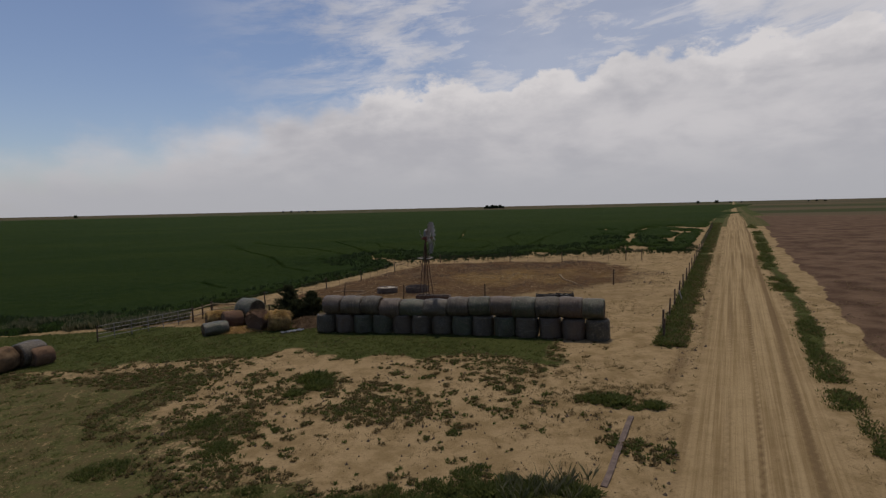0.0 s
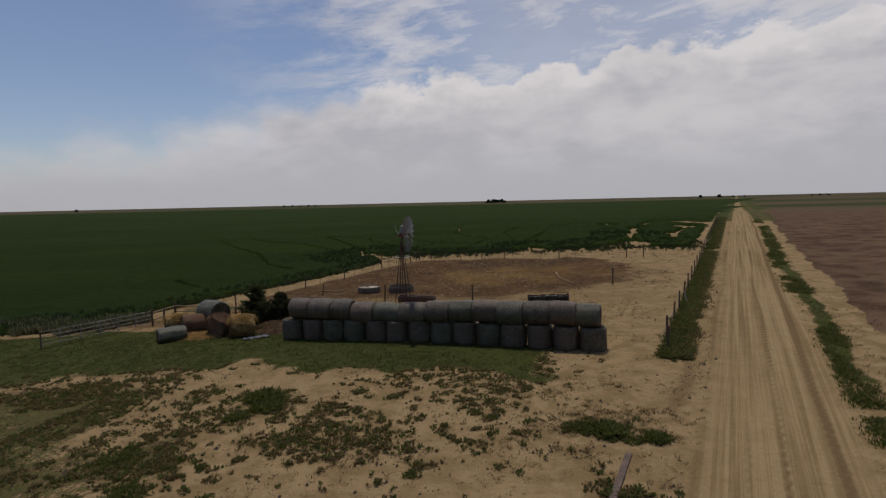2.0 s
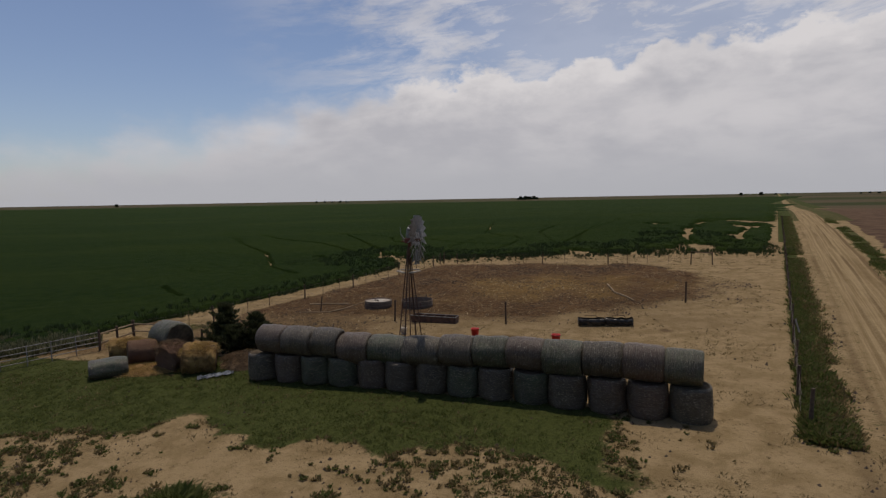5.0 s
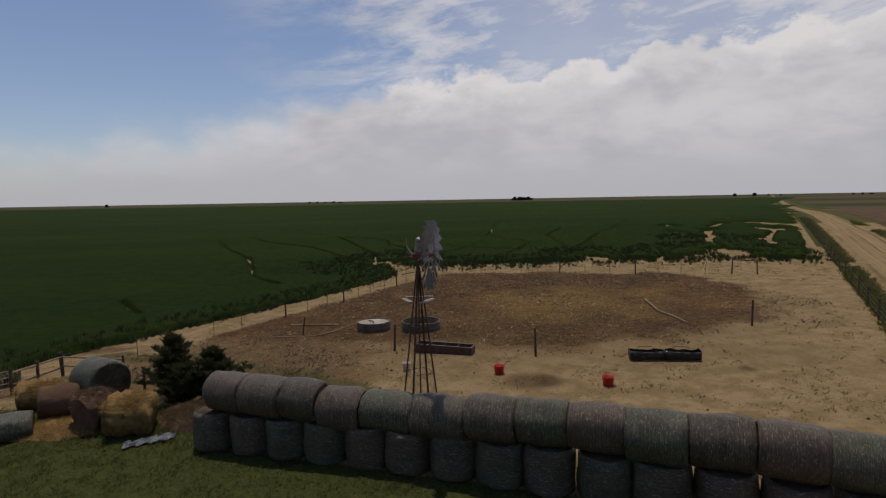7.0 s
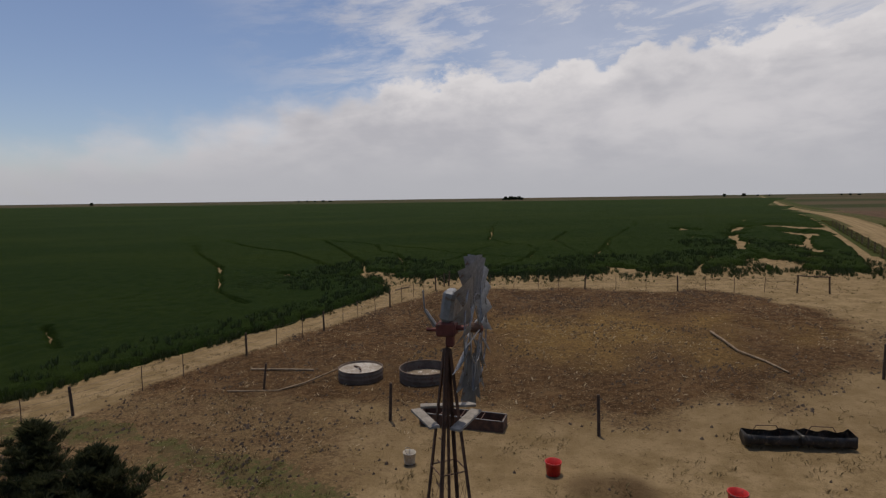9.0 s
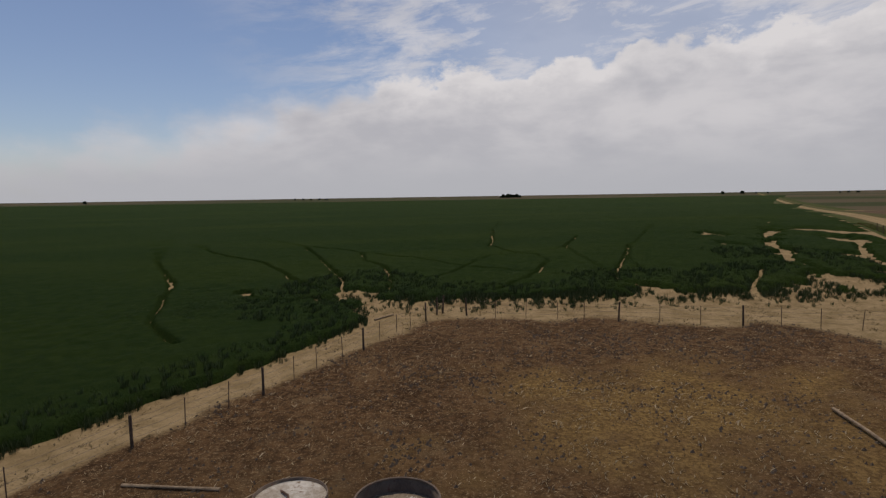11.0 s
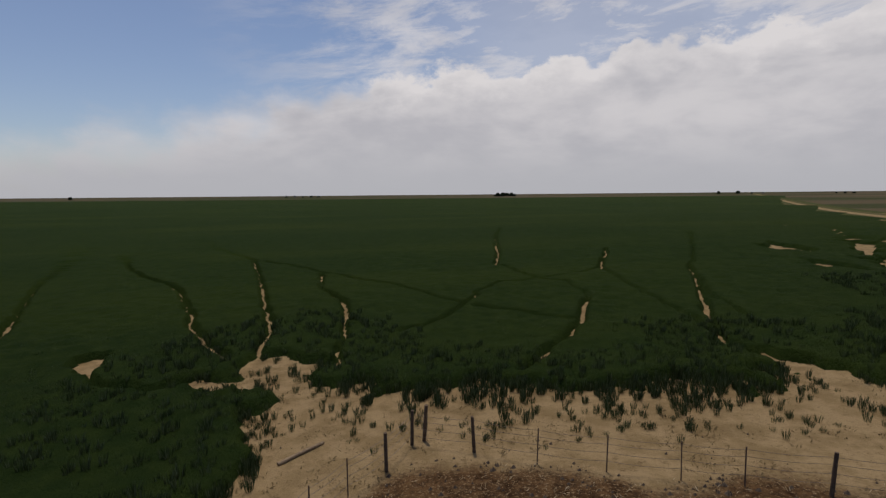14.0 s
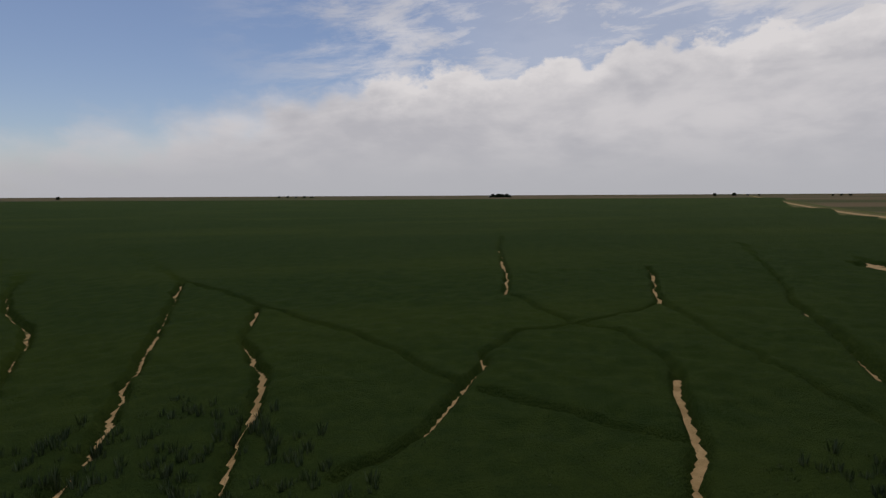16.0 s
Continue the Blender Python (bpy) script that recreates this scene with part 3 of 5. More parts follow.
def array_mesh(name, verts, faces, mat, smooth=True):
    """A mesh from whole arrays of corners and faces (all of one corner count)."""
    me = bpy.data.meshes.new(name)
    k = faces.shape[1]
    me.vertices.add(len(verts))
    me.vertices.foreach_set("co", np.ascontiguousarray(verts, dtype=np.float32).ravel())
    me.loops.add(faces.size)
    me.loops.foreach_set("vertex_index", np.ascontiguousarray(faces, dtype=np.int32).ravel())
    me.polygons.add(len(faces))
    me.polygons.foreach_set("loop_start", np.arange(0, faces.size, k, dtype=np.int32))
    me.polygons.foreach_set("use_smooth", np.full(len(faces), smooth, dtype=bool))
    me.update(calc_edges=True)
    me.materials.append(mat)
    return me


def build_ground():
    xs, ys = axis(-34.0, 47.0, 0.28, 4900.0), axis(4.0, 98.0, 0.28, 4900.0)
    x, y = [a.ravel() for a in np.meshgrid(xs, ys, indexing="ij")]
    m = masks(x, y)
    near = 1.0 - step(np.hypot(x, y - 50), 90.0, 160.0)
    z = gz(x, y) + near * ((rough_wave(x, y, 2.4, 61) - 0.5) * 0.10 + (wave(x, y, 0.5, 63) - 0.5) * 0.035)
    s, n = road_frame(x, y)
    z -= near * m["rut"] * 0.05
    z += near * 0.10 * np.exp(-((n - 3.9) / 0.35) ** 2) * m["weed"]
    me = array_mesh("ground", np.stack([x, y, z], 1), quads(len(xs), len(ys)), GROUND)
    for key, value in m.items():
        me.attributes.new(key, "FLOAT", "POINT").data.foreach_set("value", np.ascontiguousarray(value, dtype=np.float32))
    return tagged(new("ground", me), "sandy farm ground with sparse weeds, wheel ruts and trodden dung", "ground", kind="structure")


def build_far_road():
    """The road and its verges beyond the yard, running straight to the horizon."""
    cols = np.concatenate([np.arange(-8.0, 9.0, 0.2), np.arange(9.0, 15.0, 1.0)])
    runs = [92.0]
    while runs[-1] < 4800.0:
        runs.append(runs[-1] + max(0.5, (runs[-1] - 80.0) * 0.03))
    s, n = [a.ravel() for a in np.meshgrid(np.array(runs), cols, indexing="ij")]
    x, y = s * ROAD_D[0] + n * ROAD_D[1], s * ROAD_D[1] - n * ROAD_D[0]
    m = masks(x, y)
    m["weed"] = np.where((n > -3.6) & (n < -1.2), 0.9, np.where((n >= -1.2) & (n < 0.2), 0.35, np.where((n > 4.2) & (n < 5.8), 0.75 * (wave(s, s * 0, 9.0, 77) > 0.3), np.where(n > 8, m["weed"], 0.1))))
    m["weed"] = np.where((s > 135) & ((n < -0.2) & ((n > -3.6) | (s > 230)) | (n > 3.8) & (n < 8.2)), np.maximum(m["weed"], 0.72), m["weed"])
    m["far"] = np.zeros_like(x)
    fall = 0.10 * step(np.minimum(n + 8.0, 14.0 - n), 0.0, 0.8) * step(s, 92.0, 97.0)
    me = array_mesh("road", np.stack([x, y, gz(x, y) - 0.04 + fall], 1), quads(len(runs), len(cols)), GROUND)
    for key, value in m.items():
        me.attributes.new(key, "FLOAT", "POINT").data.foreach_set("value", np.ascontiguousarray(value, dtype=np.float32))
    return tagged(new("road", me), "straight sandy farm road with weedy verges", "road", kind="structure")


def build_crop():
    xs, ys = axis(-38.0, 44.0, 0.21, 1100.0), axis(44.0, 128.0, 0.21, 1100.0)
    ys = ys[ys > 30.0]
    x, y = [a.ravel() for a in np.meshgrid(xs, ys, indexing="ij")]
    c = crop_cover(x, y)
    tall = 0.50 * step(c, 0.0, 0.55) * (0.75 + 0.5 * rough_wave(x, y, 1.6, 71))
    tall += (wave(x, y, 0.55, 73) - 0.5) * 0.10 * step(c, 0.1, 0.5) * (1.0 - step(np.hypot(x, y - 82), 22.0, 46.0))
    z = gz(x, y) - 0.06 + tall
    f = quads(len(xs), len(ys))
    f = f[(c[f] > 0.0).any(1)]
    used, f2 = np.unique(f, return_inverse=True)
    me = array_mesh("field_crop", np.stack([x, y, z], 1)[used], f2.reshape(f.shape), CROP_TOP)
    return tagged(new("field_crop", me), "dense dark green field crop crossed by cattle trails", "crop", kind="stuff")


def blades(name, x, y, z, height, spread, per, mat, seed, lean=0.5, wide=0.10):
    """Tufts of narrow leaves, each a bent strip of two triangles, at many places."""
    rng = np.random.RandomState(seed)
    n = len(x) * per
    ox, oy, oz = np.repeat(x, per), np.repeat(y, per), np.repeat(z, per)
    h = np.repeat(height, per) * (0.6 + 0.6 * rng.rand(n))
    a = rng.rand(n) * 2 * math.pi
    r = np.repeat(spread, per) * np.sqrt(rng.rand(n))
    bx, by = ox + r * np.cos(a), oy + r * np.sin(a)
    b = a + (rng.rand(n) - 0.5) * 1.6
    reach = h * lean * (0.3 + rng.rand(n))
    w = h * wide * (0.6 + 0.8 * rng.rand(n))
    px, py = -np.sin(b) * w, np.cos(b) * w
    v = np.empty((n, 4, 3))
    v[:, 0] = np.stack([bx - px * 0.5, by - py * 0.5, oz], 1)
    v[:, 1] = np.stack([bx + px * 0.5 , by + py * 0.5, oz], 1)
    v[:, 2] = np.stack([bx + np.cos(b) * reach * 0.45 + px, by + np.sin(b) * reach * 0.45 + py, oz + h * 0.65], 1)
    v[:, 3] = np.stack([bx + np.cos(b) * reach, by + np.sin(b) * reach, oz + h], 1)
    base = np.arange(n)[:, None] * 4
    f = np.concatenate([base + np.array([[0, 1, 2]]), base + np.array([[0, 2, 3]])])
    return array_mesh(name, v.reshape(-1, 3), f, mat, False)


ground = build_ground()
build_far_road()
field_crop = build_crop()


def crop_tufts():
    """Single plants where the crop thins out at its margin and beside the trails."""
    rng = np.random.RandomState(3)
    n = 420000
    y, x = 42.0 + 62.0 * rng.rand(n), -45.0 + rng.rand(n) * 84.0
    rim, c = crop_cover(x, y, False), crop_cover(x, y)
    belt = np.interp(x, [-22.0, -8.0, -4.0, 40.0], [0.6, 1.3, 4.0, 4.4])
    q = np.clip((rim + 0.85 * belt) / (1.5 * belt), 0, 1)
    want = 0.15 * q ** 0.75 * (rim < 6.0) * (rim > -0.85 * belt) * (rough_wave(x, y, 0.7, 26) > 0.58 - 0.34 * q)
    want = np.where(c > 0.5, want * 0.3, want)
    clear = np.ones(n, dtype=bool)
    for half, pts in TRAILS:
        if half > 0.21:
            clear &= near_line(x, y, pts) > half * 0.75
    keep = (rng.rand(n) < want) & clear
    x, y, c, rim = x[keep], y[keep], c[keep], rim[keep]
    h = (0.26 + 0.28 * rng.rand(len(x))) * np.clip(0.85 + 0.12 * rim, 0.6, 1.1)
    z = gz(x, y) - 0.02 + np.where(c > 0.5, 0.22, 0.0)
    me = blades("crop_plants", x, y, z, h, np.full(len(x), 0.10), 34, CROP_LEAF, 4, lean=0.22, wide=0.026)
    return tagged(new("crop_plants", me), "single green crop plants along the ragged field margin", "crop", kind="stuff")


def crop_tops():
    """Leafy heads that stand out of the closed canopy where the field lies nearest."""
    rng = np.random.RandomState(6)
    n = 90000
    y = 78.0 + 30.0 * rng.rand(n)
    x = -30.0 + rng.rand(n) * 62.0
    c = crop_cover(x, y)
    away = np.full(n, 9.0)
    for half, pts in TRAILS:
        away = np.minimum(away, near_line(x, y, pts))
    fade = np.interp(y, [80, 85, 90, 94], [1.0, 0.9, 0.3, 0.0]) * np.interp(x, [-30, -20, 24, 32], [0, 1, 1, 0])
    keep = (c > 0.4) & (away > 0.45) & (rng.rand(n) < 0.26 * fade * step(rough_wave(x, y, 2.2, 28), 0.42, 0.66))
    x, y, c = x[keep], y[keep], c[keep]
    z = gz(x, y) - 0.06 + 0.50 * step(c, 0.0, 0.55) * (0.75 + 0.5 * rough_wave(x, y, 1.6, 71)) - 0.10
    me = blades("crop_tops", x, y, z, 0.12 + 0.10 * rng.rand(len(x)), np.full(len(x), 0.12), 9, CROP_LEAF, 7, lean=0.6, wide=0.055)
    return tagged(new("crop_tops", me), "leafy tops of the dense dark green crop", "crop", kind="stuff")


def yard_weeds():
    rng = np.random.RandomState(9)
    n = 120000
    x, y = -34.0 + rng.rand(n) * 66.0, 8.0 + rng.rand(n) * 62.0
    m = masks(x, y)
    patch = 0.65 * rough_wave(x, y, 0.42, 91) + 0.35 * rough_wave(x, y, 1.7, 95)
    keep = (patch + (m["weed"] - 0.5) * 0.75 > 0.585 + 0.12 * rng.rand(n)) & (m["rut"] < 0.5) & (m["road"] < 0.5) & (crop_cover(x, y) < 0)
    x, y, weed = x[keep], y[keep], m["weed"][keep]
    h = (0.04 + 0.06 * rng.rand(len(x)) ** 2) * (0.6 + 0.6 * weed)
    brown = (rng.rand(len(x)) < 0.5) & (weed < 0.7)
    for pick, mat, name, label in ((~brown, WEED, "yard_weeds", "low green weeds scattered over pale sand"), (brown, DRYWEED, "withered_weeds", "low brownish withered weeds on the sand")):
        me = blades(name, x[pick], y[pick], gz(x[pick], y[pick]) - 0.015, h[pick], h[pick] * 1.4, 11, mat, 10, lean=1.1, wide=0.16)
        tagged(new(name, me), label, "weeds", kind="stuff")
    n = 52000
    x, y = -30.0 + rng.rand(n) * 66.0, 10.0 + rng.rand(n) * 76.0
    m = masks(x, y)
    keep = (rough_wave(x, y, 1.2, 97) > 0.54) & (m["rut"] < 0.4) & (m["road"] < 0.3) & (m["lot"] < 0.8) & (crop_cover(x, y) < 0)
    x, y = x[keep], y[keep]
    me = blades("dry_grass", x, y, gz(x, y) - 0.02, 0.05 + 0.06 * rng.rand(len(x)), np.full(len(x), 0.1), 4, DRY, 11, lean=1.3, wide=0.2)
    tagged(new("dry_grass", me), "dry tan grass stubs on the sand", "grass", kind="stuff")


crop_tufts()
crop_tops()
yard_weeds()


# ---- building blocks ----
def part(name, bm, mat, parent=None, label="", m=None, smooth=False):
    """Links a bmesh as one mesh object, under a thing or a part if one is given."""
    me = bpy.data.meshes.new(name)
    bm.normal_update()
    bm.to_mesh(me)
    bm.free()
    me.materials.append(mat)
    if smooth:
        me.polygons.foreach_set("use_smooth", np.ones(len(me.polygons), dtype=bool))
    ob = new(name, me)
    if m is not None:
        ob.matrix_basis = m
    if parent is not None:
        ob.parent = parent
    if label:
        ob["label"] = label
    return ob


def thing(name, x, y, turn=0.0, lift=0.0, label="", category="", group=""):
    ob = new(name)
    ob.matrix_basis = pose(x, y, gz(x, y) + lift, 0, 0, turn)
    return tagged(ob, label, category, group)


def tube(bm, points, radius, sides=8, taper=1.0, caps=True):
    """A round bar along a bent line."""
    pts = [Vector(p) for p in points]
    rings = []
    for i, p in enumerate(pts):
        d = (pts[min(i + 1, len(pts) - 1)] - pts[max(i - 1, 0)]).normalized()
        u = d.orthogonal().normalized() if i == 0 else (rings[-1][1] - d * rings[-1][1].dot(d)).normalized()
        w = d.cross(u)
        r = radius * (1 + (taper - 1) * i / max(1, len(pts) - 1))
        rings.append(([bm.verts.new(p + (u * math.cos(a) + w * math.sin(a)) * r) for a in (2 * math.pi * k / sides for k in range(sides))], u))
    for (a, _), (b, _) in zip(rings, rings[1:]):
        for k in range(sides):
            bm.faces.new((a[k], a[(k + 1) % sides], b[(k + 1) % sides], b[k]))
    if caps:
        bm.faces.new(rings[0][0][::-1])
        bm.faces.new(rings[-1][0])
    return bm


def box(bm, centre, size, m=None, bevel=0.0):
    made = bmesh.ops.create_cube(bm, size=1.0)["verts"]
    t = (m or Matrix()) @ Matrix.Translation(centre) @ Matrix.Diagonal((*size, 1))
    bmesh.ops.transform(bm, matrix=t, verts=made)
    if bevel:
        edges = {e for v in made for e in v.link_edges}
        bmesh.ops.bevel(bm, geom=list(edges), offset=bevel, segments=1, affect="EDGES")
    return bm


def lathe(bm, profile, sides=48, wobble=None):
    """Turns (radius, height) pairs round z; open at both ends."""
    rings = []
    for i, (r, z) in enumerate(profile):
        ring = []
        for k in range(sides):
            a = 2 * math.pi * k / sides
            rr = r + (wobble(a, z) if wobble else 0.0)
            ring.append(bm.verts.new((rr * math.cos(a), rr * math.sin(a), z)))
        rings.append(ring)
    for a, b in zip(rings, rings[1:]):
        for k in range(sides):
            bm.faces.new((a[k], a[(k + 1) % sides], b[(k + 1) % sides], b[k]))
    return rings


def disc(bm, r, z, sides=40, rings=5, bump=0.0, seed=0, up=True):
    """A round sheet with a slightly uneven face."""
    rows = [[bm.verts.new((0, 0, z + bump * noise.noise((seed, 0, 5))))]]
    for i in range(1, rings + 1):
        q = r * i / rings
        row = []
        for k in range(sides):
            a = 2 * math.pi * k / sides
            x, y = q * math.cos(a), q * math.sin(a)
            row.append(bm.verts.new((x, y, z + (bump * noise.noise((x * 5 + seed, y * 5, 3.0)) if i < rings else 0.0))))
        rows.append(row)
    for k in range(sides):
        j = (k + 1) % sides
        bm.faces.new((rows[0][0], rows[1][k], rows[1][j]) if up else (rows[0][0], rows[1][j], rows[1][k]))
    for a, b in zip(rows[1:], rows[2:]):
        for k in range(sides):
            j = (k + 1) % sides
            bm.faces.new((a[k], b[k], b[j], a[j]) if up else (a[k], a[j], b[j], b[k]))


# ---- round bales ----
def round_bale(radius, length, seed, wrap_mat, end_mat, slump=0.0, shaggy=0.02):
    """A round bale on its end, centred on its middle: a wrapped drum and two hay faces."""
    def wob(a, z):
        n = noise.noise((math.cos(a) * 1.6 + seed * 3.1, math.sin(a) * 1.6, z * 1.5 + seed))
        f = noise.noise((math.cos(a) * 7 + seed, math.sin(a) * 7, z * 6))
        return 0.06 * n + shaggy * f
    half = length / 2
    prof = [(radius - 0.10, -half), (radius - 0.035, -half + 0.03), (radius - 0.005, -half + 0.10)]
    prof += [(radius + 0.02 * math.cos(q * 1.4), half * q * 0.86) for q in (-0.8, -0.6, -0.4, -0.2, 0, 0.2, 0.4, 0.6, 0.8)]
    prof += [(radius - 0.005, half - 0.10), (radius - 0.035, half - 0.03), (radius - 0.10, half)]
    bm = bmesh.new()
    lathe(bm, prof, 40, wob)
    if slump:
        for v in bm.verts:
            v.co.x *= 1.0 + slump * 0.35
            v.co.y *= 1.0 - slump
    body = part("hay_bale", bm, wrap_mat, smooth=True)
    for up in (True, False):
        bm = bmesh.new()
        disc(bm, radius - 0.085, half - 0.02 if up else -half + 0.02, 36, 6, 0.05, seed + up, up)
        if slump:
            for v in bm.verts:
                v.co.x *= 1.0 + slump * 0.35
                v.co.y *= 1.0 - slump
        part("end_face", bm, end_mat, body, "ragged brown hay end", smooth=True)
    return body


ROW_A, ROW_B = Vector((9.42, 31.70)), Vector((-8.25, 37.95))
ROW_U = (ROW_B - ROW_A).normalized()
ROW_V = Vector((abs(ROW_U.y), abs(ROW_U.x)))
ROW_LEN = (ROW_B - ROW_A).length
ROW_TURN = math.degrees(math.atan2(ROW_U.y, ROW_U.x))
rng = random.Random(12)
STAND = [round_bale(0.722, 1.30, i, WRAP, BALE_END) for i in range(3)]
LIE = [round_bale(0.66, 1.5, 10 + i, WRAP, BALE_END) for i in range(3)]


def row_place(d, back=0.0):
    bow = 0.42 * math.sin(math.pi * min(1, max(0, d / ROW_LEN)))
    p = ROW_A + ROW_U * d + ROW_V * (bow + back)
    return p.x, p.y


def stack():
    """Fourteen bales standing on end, thirteen lying along on top of them."""
    used = {}
    n = 14
    for i in range(n):
        x, y = row_place(ROW_LEN * i / (n - 1) + rng.uniform(-0.04, 0.04) - 0.20 * max(0.0, 1.0 - i / 6), rng.uniform(-0.06, 0.06))
        kind = STAND[i % 3]
        m = pose(x, y, gz(x, y) + 0.62, rng.uniform(-1.5, 1.5), rng.uniform(-1.5, 1.5), rng.uniform(0, 360))
        ob = kind if kind.name not in used else copy_thing(kind, m)
        used[kind.name] = True
        ob.matrix_basis = m
        tagged(ob, "grey-green net-wrapped round hay bale standing on end in the stack", "hay bale", "bales of the stack")
    mids = [0.02, 1.42, 2.88, 4.4, 5.9, 7.4, 8.75, 10.35, 12.2, 13.85, 15.1, 16.6, 18.2]
    tops = [2.50, 2.62, 2.56, 2.55, 2.55, 2.53, 2.49, 2.34, 2.28, 2.33, 2.52, 2.53, 2.56]
    for i, (mid, crown) in enumerate(zip(mids, tops)):
        lo = (mids[i - 1] + mid) / 2 if i else -0.58
        hi = (mids[i + 1] + mid) / 2 if i < 12 else mid + 0.62
        w = hi - lo
        fat = rng.uniform(0.96, 1.05)
        x, y = row_place((lo + hi) / 2, rng.uniform(-0.05, 0.07))
        kind = LIE[i % 3]
        m = pose(x, y, gz(x, y) + crown - 0.66 * fat, 0, 0, ROW_TURN + rng.uniform(-3, 3)) @ pose(0, 0, 0, 0, 90 + rng.uniform(-2, 2), 0) @ pose(0, 0, 0, 0, 0, rng.uniform(0, 360))
        ob = kind if kind.name not in used else copy_thing(kind, m)
        used[kind.name] = True
        ob.matrix_basis = m @ Matrix.Diagonal((fat, fat, w / 1.49, 1))
        tagged(ob, "weathered net-wrapped round hay bale lying on top of the stack", "hay bale", "bales of the stack")


stack()


def loose_bale(x, y, radius, length, turn, tilt, seed, wrap, end, label, lift=0.0, slump=0.0, shaggy=0.02):
    ob = round_bale(radius, length, seed, wrap, end, slump, shaggy)
    up = radius * (1 - slump) - 0.07 + lift
    ob.matrix_basis = pose(x, y, gz(x, y) + up, 0, tilt, turn) @ pose(0, 0, 0, 0, 90, 0) @ pose(0, 0, 0, 0, 0, 90)
    return tagged(ob, label, "hay bale", "loose bales by the pen")


loose_bale(-15.2, 42.4, 0.94, 1.6, -28, 0, 31, WRAP, BALE_END, "large net-wrapped round bale lying beside the broken bales", 0.12)
loose_bale(-12.1, 39.35, 0.84, 1.6, 20, 6, 32, STRAW, OLDHAY, "burst brown bale topped with loose golden straw", 0.0, 0.14, 0.24)
loose_bale(-13.75, 39.75, 0.82, 1.05, 60, -6, 33, OLDHAY, OLDHAY, "slumped brown round bale losing its wrap", 0.0, 0.10, 0.22)
loose_bale(-16.2, 41.2, 0.66, 1.45, 35, 3, 34, OLDHAY, OLDHAY, "small brown round bale lying among loose straw", 0.0, 0.03, 0.03)
loose_bale(-18.0, 42.3, 0.72, 1.3, 30, 0, 35, STRAW, OLDHAY, "collapsed golden straw bale by the pipe gate", 0.0, 0.18, 0.14)
loose_bale(-16.7, 39.0, 0.64, 1.75, 34, 0, 36, bale_material("faded_purple_wrap", (0.075, 0.050, 0.038), (0.15, 0.108, 0.080), (0.11, 0.072, 0.053), True), OLDHAY, "flattened bale in faded grey wrap with a torn end", -0.02, 0.25, 0.02)
loose_bale(-26.9, 31.6, 0.78, 1.4, 75, 0, 37, OLDHAY, OLDHAY, "reddish brown weathered round bale beside the grass", 0.0, 0.04, 0.04)
loose_bale(-26.1, 33.0, 0.80, 1.5, 68, 0, 38, WRAP, OLDHAY, "pale-topped round bale beside the grass", 0.0, 0.05, 0.03)
loose_bale(-25.3, 32.9, 0.62, 1.2, 60, 0, 39, OLDHAY, OLDHAY, "low brown round bale at the end of a short row", 0.0, 0.08, 0.05)


def heap(name, x, y, rx, ry, h, mat, seed, label, category):
    """A low uneven mound of loose stalks."""
    bm = bmesh.new()
    n, rings = 44, 11
    rows = []
    for i in range(rings + 1):
        q = i / rings
        row = []
        for k in range(n):
            a = 2 * math.pi * k / n
            u, v = q * rx * math.cos(a), q * ry * math.sin(a)
            wobble = 1 + 0.35 * noise.noise((math.cos(a) * 2 + seed, math.sin(a) * 2, 0))
            px, py = x + u * wobble, y + v * wobble
            z = h * (1 - q * q) ** 1.2 * (0.75 + 0.7 * noise.noise((px * 2.2, py * 2.2, seed))) + 0.05 * noise.noise((px * 9, py * 9, seed))
            row.append(bm.verts.new((px, py, gz(px, py) + max(-0.05, z) - 0.05 * (q > 0.95))))
        rows.append(row)
    for a, b in zip(rows, rows[1:]):
        for k in range(n):
            bm.faces.new((a[k], b[k], b[(k + 1) % n], a[(k + 1) % n]))
    bmesh.ops.remove_doubles(bm, verts=bm.verts, dist=0.001)
    return tagged(part(name, bm, mat, smooth=True), label, category)


heap("hay_heap", -10.0, 40.1, 1.5, 1.1, 0.75, OLDHAY, 3, "trampled heap of old brown hay beside the stack", "hay heap")
heap("straw_litter", -15.3, 39.7, 2.6, 1.1, 0.22, STRAW, 5, "loose golden straw spilled on the grass", "straw")
heap("straw_pile", -17.0, 42.4, 1.6, 0.9, 0.65, STRAW, 8, "loose golden straw piled behind the bales", "straw")


def stalks(name, x, y, rx, ry, z0, z1, count, mat, seed, label):
    r = np.random.RandomState(seed)
    a, q = r.rand(count) * 6.283, np.sqrt(r.rand(count))
    px, py = x + rx * q * np.cos(a), y + ry * q * np.sin(a)
    z = gz(px, py) + z0 + (z1 - z0) * np.sqrt(np.clip(1 - q * q, 0, 1))
    me = blades(name, px, py, z - 0.05, np.full(count, 0.075), np.full(count, 0.16), 8, mat, seed, lean=2.8, wide=0.075)
    return tagged(new(name, me), label, "straw", kind="stuff")


